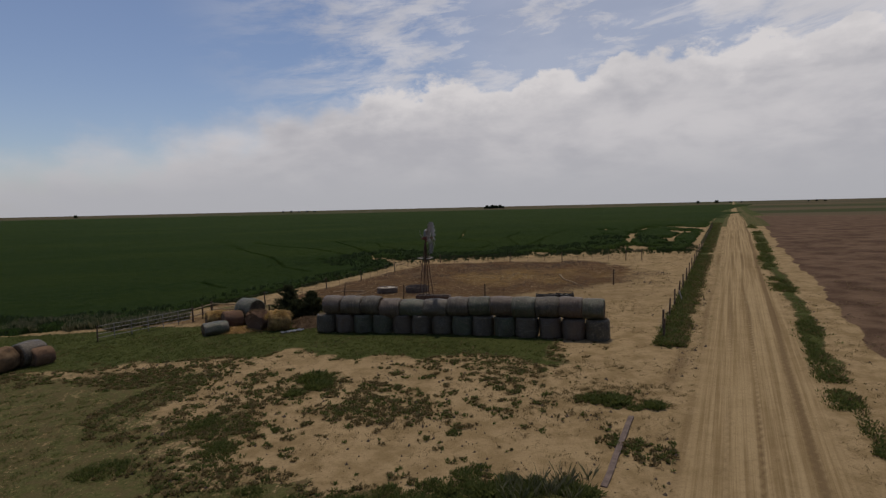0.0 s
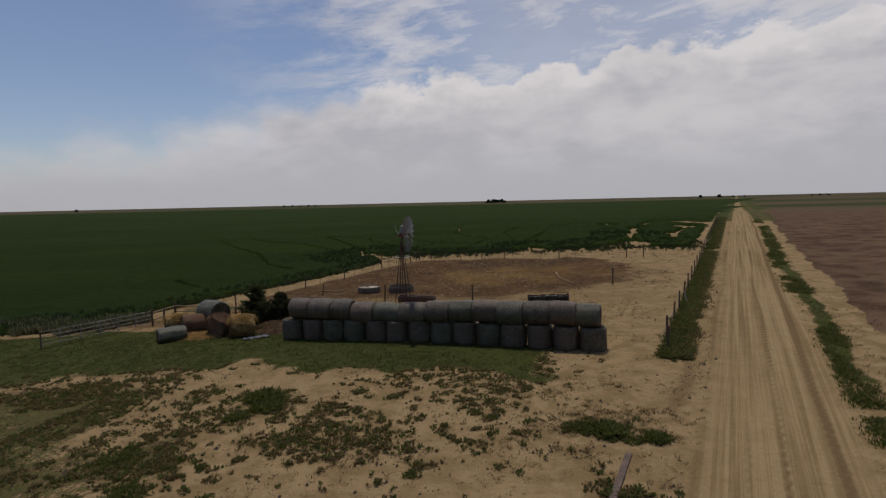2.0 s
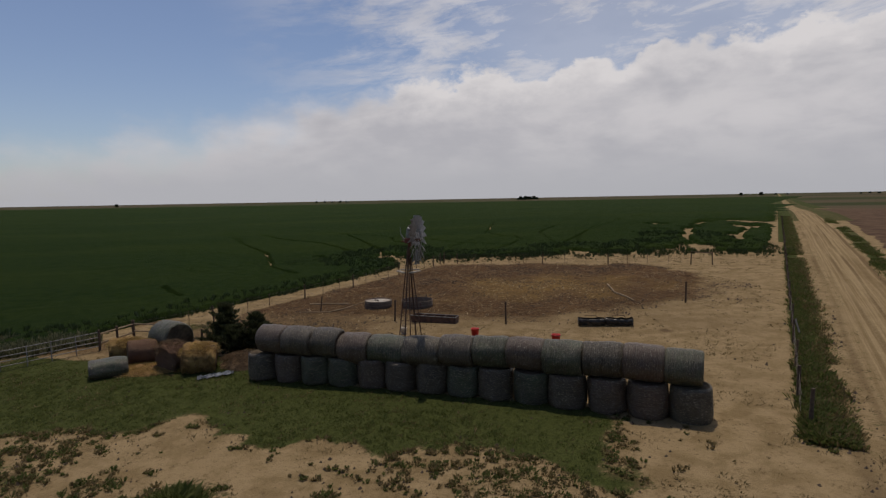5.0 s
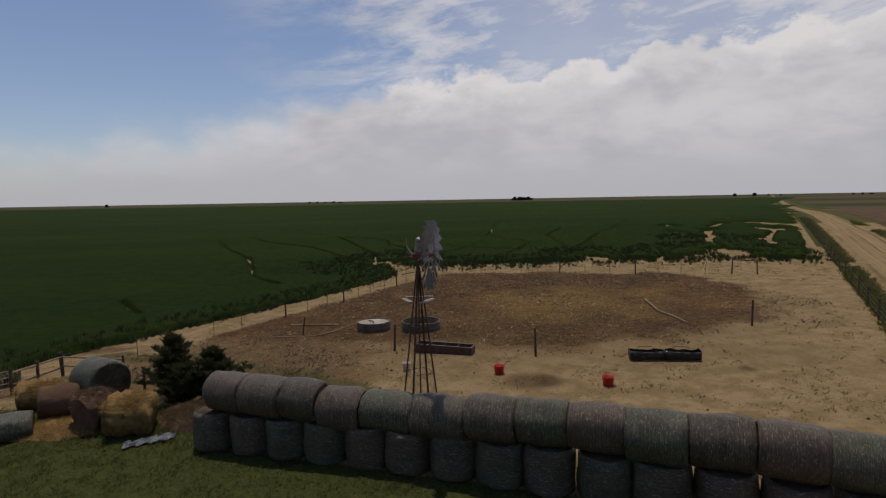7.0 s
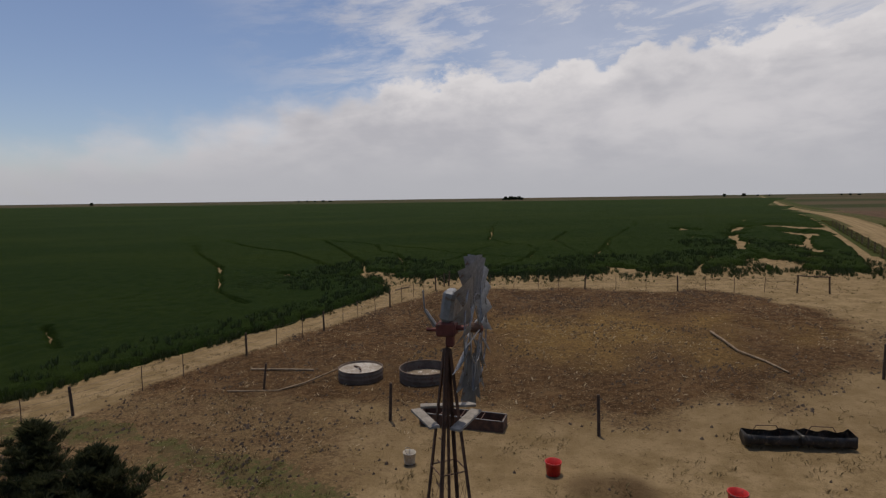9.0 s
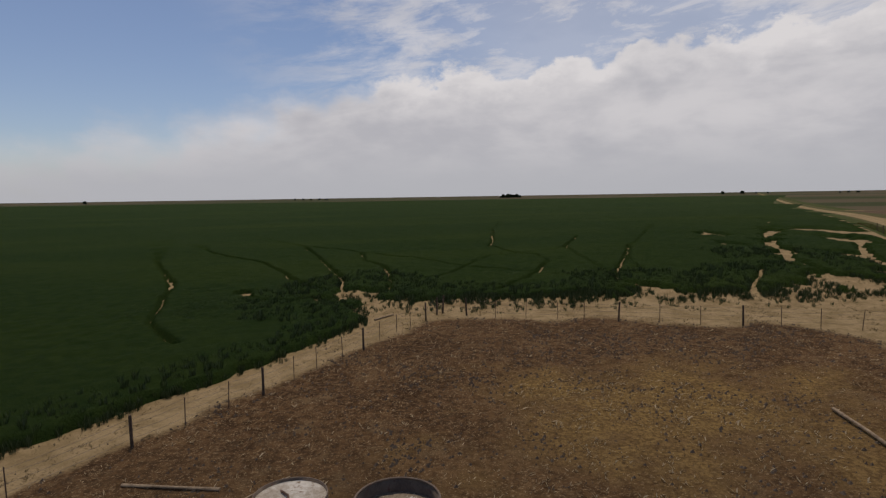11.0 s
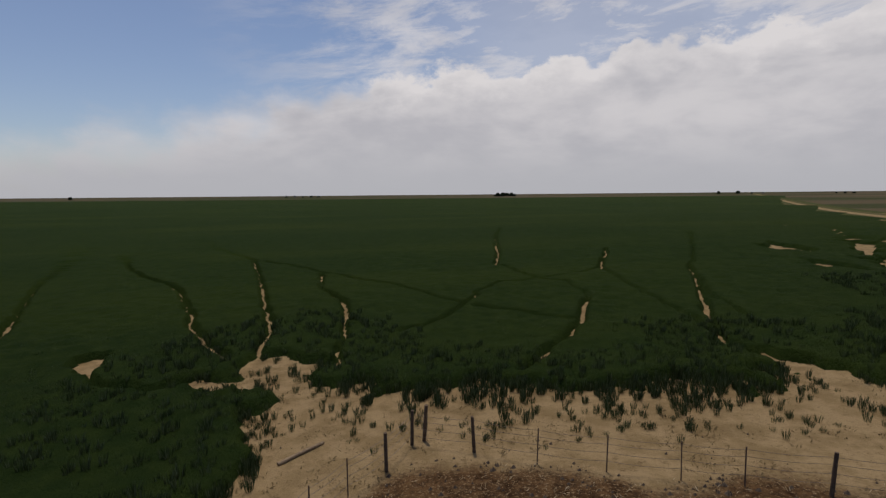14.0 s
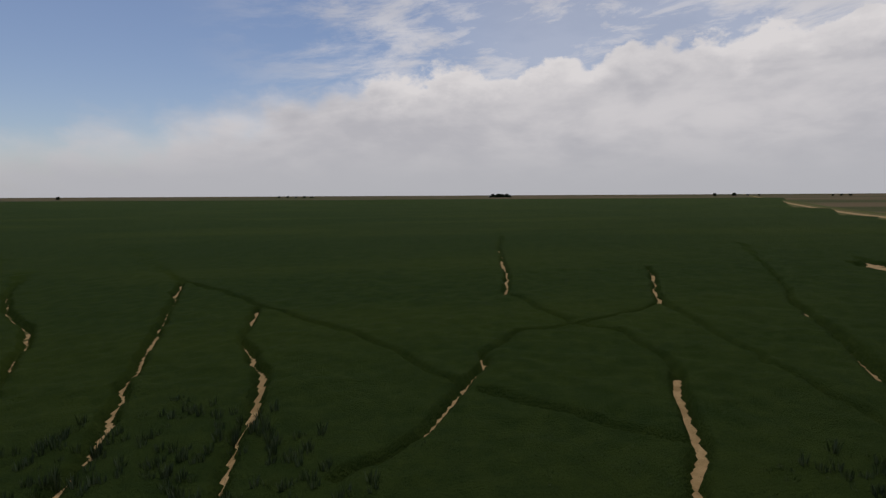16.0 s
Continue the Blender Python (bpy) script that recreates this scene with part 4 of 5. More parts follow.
STALK = leaf_material("straw_stalks", (0.26, 0.17, 0.06), (0.55, 0.38, 0.15))
BROWNSTALK = leaf_material("brown_stalks", (0.10, 0.065, 0.04), (0.22, 0.15, 0.09))
stalks("straw_stalks", -12.1, 39.35, 0.82, 0.72, 0.85, 1.42, 700, STALK, 1, "loose golden straw sticking out of a bale")
stalks("straw_stalks", -16.1, 41.5, 0.75, 0.55, 0.6, 1.2, 300, STALK, 12, "loose golden straw sticking out of a bale")
stalks("straw_stalks", -17.8, 42.3, 0.85, 0.7, 0.6, 1.12, 450, STALK, 2, "loose golden straw sticking out of a bale")
stalks("straw_stalks", -13.8, 39.8, 0.7, 0.65, 0.85, 1.5, 350, BROWNSTALK, 3, "brown stalks sticking out of a bale")
stalks("straw_stalks", -15.3, 39.7, 2.6, 1.1, 0.02, 0.2, 700, STALK, 4, "golden straw strewn on the grass")
stalks("straw_stalks", -10.0, 40.0, 1.4, 1.0, 0.05, 0.7, 400, BROWNSTALK, 5, "brown stalks strewn over a hay heap")


def plastic_sheet():
    bm = bmesh.new()
    nx, ny = 26, 14
    grid = [[None] * ny for _ in range(nx)]
    for i in range(nx):
        for j in range(ny):
            u, v = i / (nx - 1) - 0.5, j / (ny - 1) - 0.5
            x, y = -10.85 + u * 1.5 - v * 0.2, 38.3 + u * 0.75 + v * 0.5 * (1 + 0.4 * math.sin(i))
            z = gz(x, y) + 0.05 + 0.10 * abs(noise.noise((u * 9, v * 7, 2))) + 0.04 * noise.noise((u * 23, v * 19, 7))
            grid[i][j] = bm.verts.new((x, y, z))
    for i in range(nx - 1):
        for j in range(ny - 1):
            bm.faces.new((grid[i][j], grid[i + 1][j], grid[i + 1][j + 1], grid[i][j + 1]))
    bmesh.ops.solidify(bm, geom=bm.faces[:], thickness=0.004)
    tagged(part("plastic_sheet", bm, FILM), "crumpled pale blue plastic sheet on the grass", "plastic sheet")


plastic_sheet()


# ---- cedars ----
def cedar(x, y, height, girth, seed, label):
    """A bushy cedar: a tapered trunk, limbs, and sprays of small needles in uneven clumps."""
    tree = thing("cedar_tree", x, y, 0, 0, label, "tree", "cedars by the pen")
    r = random.Random(seed)
    bm = bmesh.new()
    tube(bm, [(0, 0, -0.1), (0.03, 0.02, height * 0.35), (-0.02, 0.04, height * 0.7), (0.0, 0.0, height * 0.95)], 0.11, 8, 0.15)
    part("trunk", bm, BARK, tree)
    bm, cx, cy, cz, hs, sp = bmesh.new(), [], [], [], [], []
    for i in range(90):
        q = (i + r.random()) / 90
        z = height * (0.05 + 0.88 * q)
        reach = girth * (1 - q) ** 0.8 * r.uniform(0.45, 1.2) + 0.08
        a = r.uniform(0, 6.283)
        tip = Vector((math.cos(a) * reach, math.sin(a) * reach, z + reach * r.uniform(0.2, 0.65)))
        tube(bm, [(0, 0, z * 0.93), tuple(tip * 0.55 + Vector((0, 0, z * 0.42))), tuple(tip)], 0.02, 5, 0.3)
        for j in range(10):
            f = r.uniform(0.2, 1.0)
            thin_out = 0.11 * (1.15 - f)
            cx.append(tip.x * f + r.gauss(0, thin_out)), cy.append(tip.y * f + r.gauss(0, thin_out))
            cz.append(z + (tip.z - z) * f + r.gauss(0, 0.05) - 0.04), hs.append(r.uniform(0.10, 0.21)), sp.append(0.04 + 0.09 * (1.1 - f))
    part("limbs", bm, BARK, tree)
    me = blades("crown", np.array(cx), np.array(cy), np.array(cz), np.array(hs), np.array(sp), 24, NEEDLE, seed, lean=0.9, wide=0.085)
    crown = new("crown", me)
    crown.parent = tree


cedar(-12.25, 42.9, 2.85, 1.5, 5, "dense dark green cedar with a pointed top behind the bales")
cedar(-10.25, 42.3, 2.3, 1.45, 6, "low spreading dark cedar behind the bales")
cedar(-11.3, 41.9, 1.7, 1.2, 7, "small bushy cedar at the foot of a taller one")


# ---- windmill ----
def windmill(x, y):
    """A four-legged steel wind pump, its wheel almost edge-on and its tail folded."""
    mill = thing("windmill", x, y, 24, 0, "rusty steel farm windpump on a four-legged lattice tower", "windmill")
    top, spread, apex = 6.1, 0.60, 0.05
    def corner(i, z):
        q = spread + (apex - spread) * z / top
        return Vector((q * (1, 1, -1, -1)[i], q * (1, -1, -1, 1)[i], z))
    for i in range(4):
        bm = bmesh.new()
        c = corner(i, -0.15)
        d = (corner(i, top) - c)
        for wide, deep in ((0.05, 0.010), (0.010, 0.05)):
            sx, sy = (-1 if c.x > 0 else 1), (-1 if c.y > 0 else 1)
            m = Matrix(((1, 0, d.x / d.z, c.x), (0, 1, d.y / d.z, c.y), (0, 0, 1, c.z), (0, 0, 0, 1)))
            box(bm, (sx * wide / 2, sy * deep / 2, d.z / 2), (wide, deep, d.z), m)
        part("leg", bm, RUST, mill, "rusted angle-iron tower leg")
    levels = [1.0, 2.7, 4.2]
    for a, z in enumerate(levels):
        for i in range(4):
            bm = bmesh.new()
            p, q = corner(i, z), corner((i + 1) % 4, z)
            tube(bm, [p, q], 0.011, 5)
            part("girt", bm, RUST, mill)
            if a + 1 < len(levels):
                part("brace_rod", tube(bmesh.new(), [p, corner((i + 1) % 4, levels[a + 1])], 0.003, 4), RUST, mill)
                part("brace_rod", tube(bmesh.new(), [q, corner(i, levels[a + 1])], 0.003, 4), RUST, mill)
    bm = bmesh.new()
    tube(bm, [(0, 0, 0), (0, 0, top + 0.2)], 0.026, 8)
    part("pump_rod", bm, RUST, mill)
    for k in range(13):
        z = 0.5 + k * 0.36
        p, q = corner(2, z), corner(3, z)
        part("ladder_rung", tube(bmesh.new(), [p * 0.98 + (q - p) * 0.05, p * 0.98 + (q - p) * 0.42], 0.012, 5), RUST, mill)
    turn = pose(0, 0, 0, 0, 0, -24)
    for cx, cy, lx, ly, a in ((-0.36, -0.05, 0.17, 0.8, 24), (0.28, -0.12, 0.18, 0.85, -24), (0.0, 0.38, 0.9, 0.13, 4)):
        bm = bmesh.new()
        box(bm, (0, 0, 0), (lx, ly, 0.04), bevel=0.006)
        part("platform_board", bm, PLANK, mill, "bleached wooden board", turn @ pose(cx, cy, 5.02 + 0.045 * (ly < 0.5), 0, 0, a))
    # head
    bm = bmesh.new()
    box(bm, (0, 0, 0.0), (0.30, 0.26, 0.22), bevel=0.03)
    box(bm, (0.05, 0, -0.18), (0.12, 0.12, 0.2), bevel=0.02)
    tube(bm, [(0.0, 0, 0.02), (0.56, 0, 0.02)], 0.04, 10)
    tube(bm, [(-0.32, 0, -0.03), (0, 0, -0.03)], 0.03, 8)
    head_m = turn @ pose(0.0, 0, 6.42, 0, 0, -13)
    part("gear_case", bm, REDRUST, mill, "rusty red gear case", head_m)
    bm = bmesh.new()
    box(bm, (-0.02, 0.02, 0.36), (0.20, 0.30, 0.5), Matrix.Translation((0, 0, 0)) @ pose(0, 0, 0, 0, 9, 0), bevel=0.05)
    part("gear_hood", bm, GALV, mill, "dull galvanised sheet hood", head_m)
    bm = bmesh.new()
    tube(bm, [(-0.22, 0.05, 0.0), (-0.36, 0.02, 0.30), (-0.37, 0.0, 0.58)], 0.014, 6)
    tube(bm, [(-0.16, -0.05, 0.05), (-0.34, -0.02, 0.28)], 0.03, 6)
    part("furl_lever", bm, GALV, mill, "", head_m)
    # wheel in the plane across the shaft
    wheel_m = head_m @ pose(0.42, 0, 0.03)
    R, n = 1.10, 18
    for r in (0.52, 0.92):
        bm = bmesh.new()
        tube(bm, [(0.04, r * math.cos(t), r * math.sin(t)) for t in (2 * math.pi * k / 36 for k in range(37))], 0.012, 5, caps=False)
        part("wheel_ring", bm, GALV, mill, "", wheel_m)
    for k in range(6):
        bm = bmesh.new()
        a = 2 * math.pi * k / 6 + 0.1
        tube(bm, [(-0.05, 0.04 * math.cos(a), 0.04 * math.sin(a)), (0.04, 0.93 * math.cos(a), 0.93 * math.sin(a))], 0.014, 5)
        tube(bm, [(0.10, 0.05 * math.cos(a + 0.1), 0.05 * math.sin(a + 0.1)), (0.04, 0.93 * math.cos(a), 0.93 * math.sin(a))], 0.010, 5)
        part("wheel_arm", bm, GALV, mill, "", wheel_m)
    bm = bmesh.new()
    tube(bm, [(-0.08, 0, 0), (0.12, 0, 0)], 0.075, 12)
    part("hub", bm, RUST, mill, "", wheel_m)
    bm = bmesh.new()
    grid = []
    for i in range(5):
        r = 0.42 + (R - 0.42) * i / 4
        w = 0.055 + 0.125 * (r - 0.42) / (R - 0.42)
        row = []
        for j in range(5):
            q = j / 4 - 0.5
            row.append(bm.verts.new((q * 2 * w * 0.62 + 0.03 * (1 - 4 * q * q), q * 2 * w * 0.95, r)))
        grid.append(row)
    for i in range(4):
        for j in range(4):
            bm.faces.new((grid[i][j], grid[i + 1][j], grid[i + 1][j + 1], grid[i][j + 1]))
    bmesh.ops.solidify(bm, geom=bm.faces[:], thickness=0.004)
    first = part("blade", bm, GALV, mill, "curved galvanised wheel blade", wheel_m)
    for k in range(1, n):
        ob = new("blade", first.data)
        ob.parent = mill
        ob["label"] = "curved galvanised wheel blade"
        ob.matrix_basis = wheel_m @ pose(0, 0, 0, 360.0 * k / n + 4, 0, 0)
    # tail folded beside the wheel
    bm = bmesh.new()
    tube(bm, [(-0.08, 0.1, 0.0), (0.02, 1.15, 0.02)], 0.02, 6)
    tube(bm, [(-0.08, 0.1, 0.2), (0.0, 1.1, 0.05)], 0.014, 6)
    part("tail_bone", bm, RUST, mill, "", head_m)
    bm = bmesh.new()
    vs = [bm.verts.new(p) for p in ((-0.02, 0.6, -0.24), (0.04, 1.55, -0.34), (0.04, 1.7, 0.0), (0.04, 1.55, 0.34), (-0.02, 0.6, 0.26))]
    bm.faces.new(vs)
    bmesh.ops.solidify(bm, geom=bm.faces[:], thickness=0.006)
    part("tail_vane", bm, GALV, mill, "dull sheet-steel tail vane", head_m)
    return mill


windmill(-1.0, 36.8)


# ---- water tanks, troughs and buckets ----
def round_tank(x, y, radius, height, floor_mat, floor_z, label, rim=0.035, turn=0.0):
    tank = thing("stock_tank", x, y, turn, 0, label, "water tank", "stock tanks")
    bm = bmesh.new()
    lathe(bm, [(radius, -0.08), (radius, height * 0.33), (radius + 0.012, height * 0.36), (radius, height * 0.39), (radius, height * 0.66), (radius + 0.012, height * 0.69), (radius, height * 0.72), (radius, height), (radius - 0.02, height), (radius - 0.02, 0.02)], 56)
    part("tank_wall", bm, TANKSTEEL, tank, smooth=True)
    bm = bmesh.new()
    tube(bm, [(radius * math.cos(a), radius * math.sin(a), height) for a in (2 * math.pi * k / 56 for k in range(57))], rim, 6, caps=False)
    part("rim", bm, GALV if floor_mat is WATER else TANKSTEEL, tank, "rolled pale steel rim" if floor_mat is WATER else "rolled steel rim", smooth=True)
    bm = bmesh.new()
    disc(bm, radius - 0.015, floor_z, 48, 6, 0.0 if floor_mat is WATER else 0.03, x)
    part("water" if floor_mat is WATER else "tank_floor", bm, floor_mat, tank, "still dark water" if floor_mat is WATER else "whitish crusted floor", smooth=True)
    return tank


round_tank(-2.15, 39.15, 1.38, 0.64, WATER, 0.5, "round galvanised stock tank full of dark water")
round_tank(0.42, 38.1, 1.2, 0.6, WATER, 0.48, "round stock tank of dark water beside the windmill")
t1 = round_tank(-5.15, 53.85, 1.02, 0.52, SCALE, 0.44, "shallow round tank nearly filled with whitish crust", 0.02)
bm = bmesh.new()
tube(bm, [(-0.35, 0.35, 0.47), (-0.05, 0.0, 0.52), (0.1, -0.55, 0.56)], 0.035, 6)
part("float_arm", bm, RUST, t1, "dark rusty float arm")
round_tank(-2.15, 53.5, 1.16, 0.50, SILT, 0.10, "open round tank with a pale crusted floor")


def feed_bunk():
    """A long low steel trough with cross bars."""
    bunk = thing("feed_bunk", -0.55, 48.2, -17.5, 0, "long rusty steel feed bunk with cross bars", "feed bunk")
    L, W, H = 3.1, 0.72, 0.42
    for name, c, s in (("side_panel", (0, W / 2, H / 2), (L, 0.025, H)), ("side_panel", (0, -W / 2, H / 2), (L, 0.025, H)),
                       ("end_panel", (L / 2, 0, H / 2), (0.025, W - 0.03, H)), ("end_panel", (-L / 2, 0, H / 2), (0.025, W - 0.03, H)),
                       ("bottom", (0, 0, 0.06), (L - 0.03, W - 0.03, 0.03))):
        part(name, box(bmesh.new(), c, s, bevel=0.005), RUST, bunk)
    for k in range(5):
        bm = bmesh.new()
        x = -L / 2 + L * k / 4 * 0.98 + 0.03
        tube(bm, [(x, -W / 2, H + 0.01), (x, W / 2, H + 0.01)], 0.018, 6)
        part("cross_bar", bm, RUST, bunk)
    bm = bmesh.new()
    tube(bm, [(L / 2, -W / 2, H + 0.01), (L / 2, W / 2, H + 0.01), (-L / 2, W / 2, H + 0.01), (-L / 2, -W / 2, H + 0.01), (L / 2, -W / 2, H + 0.01)], 0.022, 6)
    part("top_rail", bm, GATE, bunk)


feed_bunk()


def bucket(x, y, r, h, mat, label, turn, handle_up=False):
    b = thing("bucket", x, y, turn, 0, label, "bucket", "buckets in the yard")
    bm = bmesh.new()
    lathe(bm, [(r * 0.80, 0.0), (r * 0.84, 0.02), (r * 0.97, h * 0.85), (r, h * 0.86), (r * 1.05, h * 0.93), (r * 1.05, h), (r * 0.97, h), (r * 0.80, 0.05)], 30)
    part("tub", bm, mat, b, smooth=True)
    bm = bmesh.new()
    disc(bm, r * 0.82, 0.05, 30, 3, 0.02, x)
    part("base", bm, mat, b)
    bm = bmesh.new()
    pts = [(r * 1.06 * math.cos(a), r * 1.06 * math.sin(a) * (0.55 if handle_up else 0.98), h * 0.95 + (r * 0.7 * math.sin(a) if handle_up else -0.03 * math.sin(a))) for a in (math.pi * k / 12 for k in range(13))]
    tube(bm, pts, 0.009, 5)
    part("handle", bm, GATE, b)


bucket(2.04, 44.45, 0.24, 0.40, RED, "bright red plastic bucket standing on sand", 20)
bucket(6.47, 42.45, 0.25, 0.40, RED, "bright red plastic bucket standing on sand", 200)
bucket(-2.3, 45.45, 0.20, 0.36, CREAM, "dirty cream plastic pail standing on sand", 80, True)


def mineral_feeder(x, y, turn, seed):
    """Half a cut drum, lying open, sagging, with a bent rod over it."""
    f = thing("trough", x, y, turn, 0, "sagging black rubber trough with a bent rod handle", "trough", "black troughs")
    bm = bmesh.new()
    L, R = 1.58, 0.25
    rows = []
    for i in range(17):
        u = i / 16 - 0.5
        row = []
        for k in range(15):
            a = math.pi * (1.34 * k / 14 - 0.17)
            r = R * (1 + 0.42 * noise.noise((u * 5 + seed, math.cos(a) * 1.5, 1)) + 0.16 * noise.noise((u * 11, a * 3, seed)))
            row.append(bm.verts.new((u * L, -math.cos(a) * r * 1.15, R + 0.02 - math.sin(a) * r + 0.05 * abs(u) * 2 * (k in (0, 14)))))
        rows.append(row)
    for a, b in zip(rows, rows[1:]):
        for k in range(14):
            bm.faces.new((a[k], b[k], b[k + 1], a[k + 1]))
    bm.faces.new(rows[0])
    bm.faces.new(rows[-1][::-1])
    bmesh.ops.solidify(bm, geom=bm.faces[:], thickness=0.025)
    part("bowl", bm, BLACK, f, smooth=True)
    bm = bmesh.new()
    tube(bm, [(-0.46, 0.26, 0.26), (-0.32, 0.22, 0.56), (0.30, 0.22, 0.56), (0.48, 0.26, 0.26)], 0.016, 6)
    part("rod_handle", bm, RUST, f)


mineral_feeder(9.15, 45.8, -4, 1)
mineral_feeder(10.75, 45.55, -9, 4)


# ---- posts, logs and poles ----
def wood_post(x, y, h, r, lean, turn, seed, label, group, mat=None):
    bm = bmesh.new()
    pts = [(0.01 * noise.noise((seed, k, 0)), 0.01 * noise.noise((seed, k, 4)), -0.2 + (h + 0.2) * k / 5) for k in range(6)]
    tube(bm, pts, r, 9, 0.88)
    for v in bm.verts:
        n = noise.noise((v.co.x * 30, v.co.y * 30, v.co.z * 4 + seed))
        v.co.x *= 1 + 0.12 * n
        v.co.y *= 1 + 0.12 * n
    ob = part("fence_post", bm, mat or POST, m=pose(x, y, gz(x, y), lean, 0, turn), smooth=False)
    return tagged(ob, label, "post", group)


wood_post(-3.27, 48.9, 1.45, 0.065, 4, 40, 1, "lone leaning dark wooden post in the yard", "lone posts in the yard")
wood_post(4.03, 46.9, 1.42, 0.06, 3, 190, 2, "lone dark wooden post in the yard", "lone posts in the yard")
wood_post(16.83, 51.2, 1.5, 0.065, 1, 10, 3, "lone dark wooden post in the yard", "lone posts in the yard")
wood_post(-9.3, 52.7, 1.2, 0.05, 7, 120, 4, "leaning thin wooden post among fallen poles", "lone posts in the yard")
wood_post(-14.0, 43.6, 1.15, 0.07, -5, 20, 5, "short charred post stub beside a cedar", "lone posts in the yard")


def log(name, pts, r, mat, label, taper=0.6):
    bm = bmesh.new()
    tube(bm, [(x, y, gz(x, y) + r * 0.8 + up) for x, y, up in pts], r, 9, taper)
    for v in bm.verts:
        n = noise.noise((v.co.x * 5, v.co.y * 5, v.co.z * 8))
        v.co += Vector((0, 0.02 * n, 0.02 * n))
    return tagged(part(name, bm, mat), label, "log")


log("fallen_branch", [(13.4, 59.2, 0.05), (13.2, 57.2, 0.10), (13.05, 55.5, 0.06), (13.5, 53.9, 0.02), (13.65, 52.35, 0.0)], 0.065, GREYWOOD, "bleached crooked branch lying on the dung")
log("fallen_pole", [(-5.70, 76.69, 0), (-5.13, 77.41, 0.02), (-4.55, 78.13, 0)], 0.06, GREYWOOD, "brown pole lying on sand outside the pen", 0.9)
log("fallen_pole", [(-10.92, 55.7, 0), (-9.3, 55.4, 0.02), (-7.66, 55.2, 0)], 0.055, GREYWOOD, "grey wooden pole lying on the ground", 0.9)
log("fallen_pole", [(-10.9, 52.6, 0), (-8.6, 52.45, 0.0), (-7.6, 53.2, 0.05), (-6.5, 54.3, 0.22), (-6.1, 54.55, 0.34)], 0.045, GREYWOOD, "long bent grey pole resting on a tank", 0.8)
def timber():
    a, b = Vector((4.65, 14.1)), Vector((7.35, 19.4))
    bm = box(bmesh.new(), (0, 0, 0), ((b - a).length, 0.21, 0.09), bevel=0.012)
    bmesh.ops.subdivide_edges(bm, edges=[e for e in bm.edges if e.calc_length() > 2], cuts=10)
    for v in bm.verts:
        v.co.z += 0.02 * noise.noise((v.co.x * 2, v.co.y * 6, 1))
        v.co.y += 0.03 * noise.noise((v.co.x * 0.8, 0, 5))
    mid = (a + b) / 2
    rise = (gz(b.x, b.y) - gz(a.x, a.y)) / (b - a).length
    ob = part("timber", bm, plain("grey_board", (0.075, 0.05, 0.038), (0.15, 0.105, 0.082), 4.0, 0.9, bump=0.4), m=pose(mid.x, mid.y, gz(mid.x, mid.y) + 0.03, 0, -math.degrees(math.atan(rise)), math.degrees(math.atan2(b.y - a.y, b.x - a.x))))
    tagged(ob, "long flat grey-brown timber half sunk in the sand", "timber")


timber()


# ---- fences ----
def steel_post(x, y, h, label, group, lean=0.0):
    bm = bmesh.new()
    box(bm, (0, 0, h / 2 - 0.15), (0.035, 0.008, h + 0.3))
    box(bm, (0, 0.016, h / 2 - 0.15), (0.008, 0.03, h + 0.3))
    return tagged(part("steel_post", bm, TPOST, m=pose(x, y, gz(x, y), lean, 0, rng.uniform(0, 90))), label, "post", group)


def strands(name, posts, heights, label):
    """Barbed wire that sags a little from post to post."""
    fence = new(name)
    x0, y0 = posts[0]
    fence.matrix_basis = pose(x0, y0, gz(x0, y0))
    tagged(fence, label, "wire fence")
    for h in heights:
        bm = bmesh.new()
        pts = []
        for (ax, ay), (bx, by) in zip(posts, posts[1:]):
            for k in range(4):
                q = k / 4
                x, y = ax + (bx - ax) * q, ay + (by - ay) * q
                pts.append((x - x0, y - y0, gz(x, y) - gz(x0, y0) + h - 0.05 * math.sin(math.pi * q)))
        bx, by = posts[-1]
        pts.append((bx - x0, by - y0, gz(bx, by) - gz(x0, y0) + h))
        tube(bm, pts, 0.006, 4)
        part("wire", bm, WIRE, fence)


LEFT = [(-19.8, 46.4, 1), (-17.6, 49.3, 0), (-16.4, 50.5, 1), (-15.0, 53.2, 0), (-13.9, 54.9, 0), (-12.1, 58.4, 1), (-11.0, 60.2, 0), (-9.95, 61.9, 0), (-8.95, 63.3, 1),
        (-8.1, 65.2, 0), (-7.35, 66.7, 0), (-6.35, 68.4, 0), (-5.45, 69.8, 1), (-4.75, 71.6, 0), (-3.9, 73.3, 0), (-3.15, 74.7, 0), (-2.2, 76.1, 1), (-1.5, 77.8, 1)]
FAR = [(-1.5, 77.8, 1), (0.55, 77.1, 1), (2.45, 76.2, 0), (4.4, 75.55, 0), (6.35, 74.95, 0), (7.95, 74.5, 0), (9.95, 73.9, 1), (12.25, 73.15, 0), (14.35, 72.25, 0),
       (16.55, 71.65, 1), (18.4, 71.0, 0), (20.2, 70.3, 0), (22.1, 69.7, 0), (24.1, 69.2, 0)]
for i, (x, y, wood) in enumerate(LEFT + FAR[1:-1]):
    if wood:
        wood_post(x, y, 1.22, 0.062, rng.uniform(-4, 4), rng.uniform(0, 360), 20 + i, "dark weathered wooden fence post of the pen", "pen fence posts")
    else:
        steel_post(x, y, 1.15, "thin rusty steel fence post of the pen", "pen fence posts", rng.uniform(-4, 4))
wood_post(-1.1, 78.1, 1.3, 0.07, 6, 40, 60, "leaning corner post of the pen", "pen fence posts")
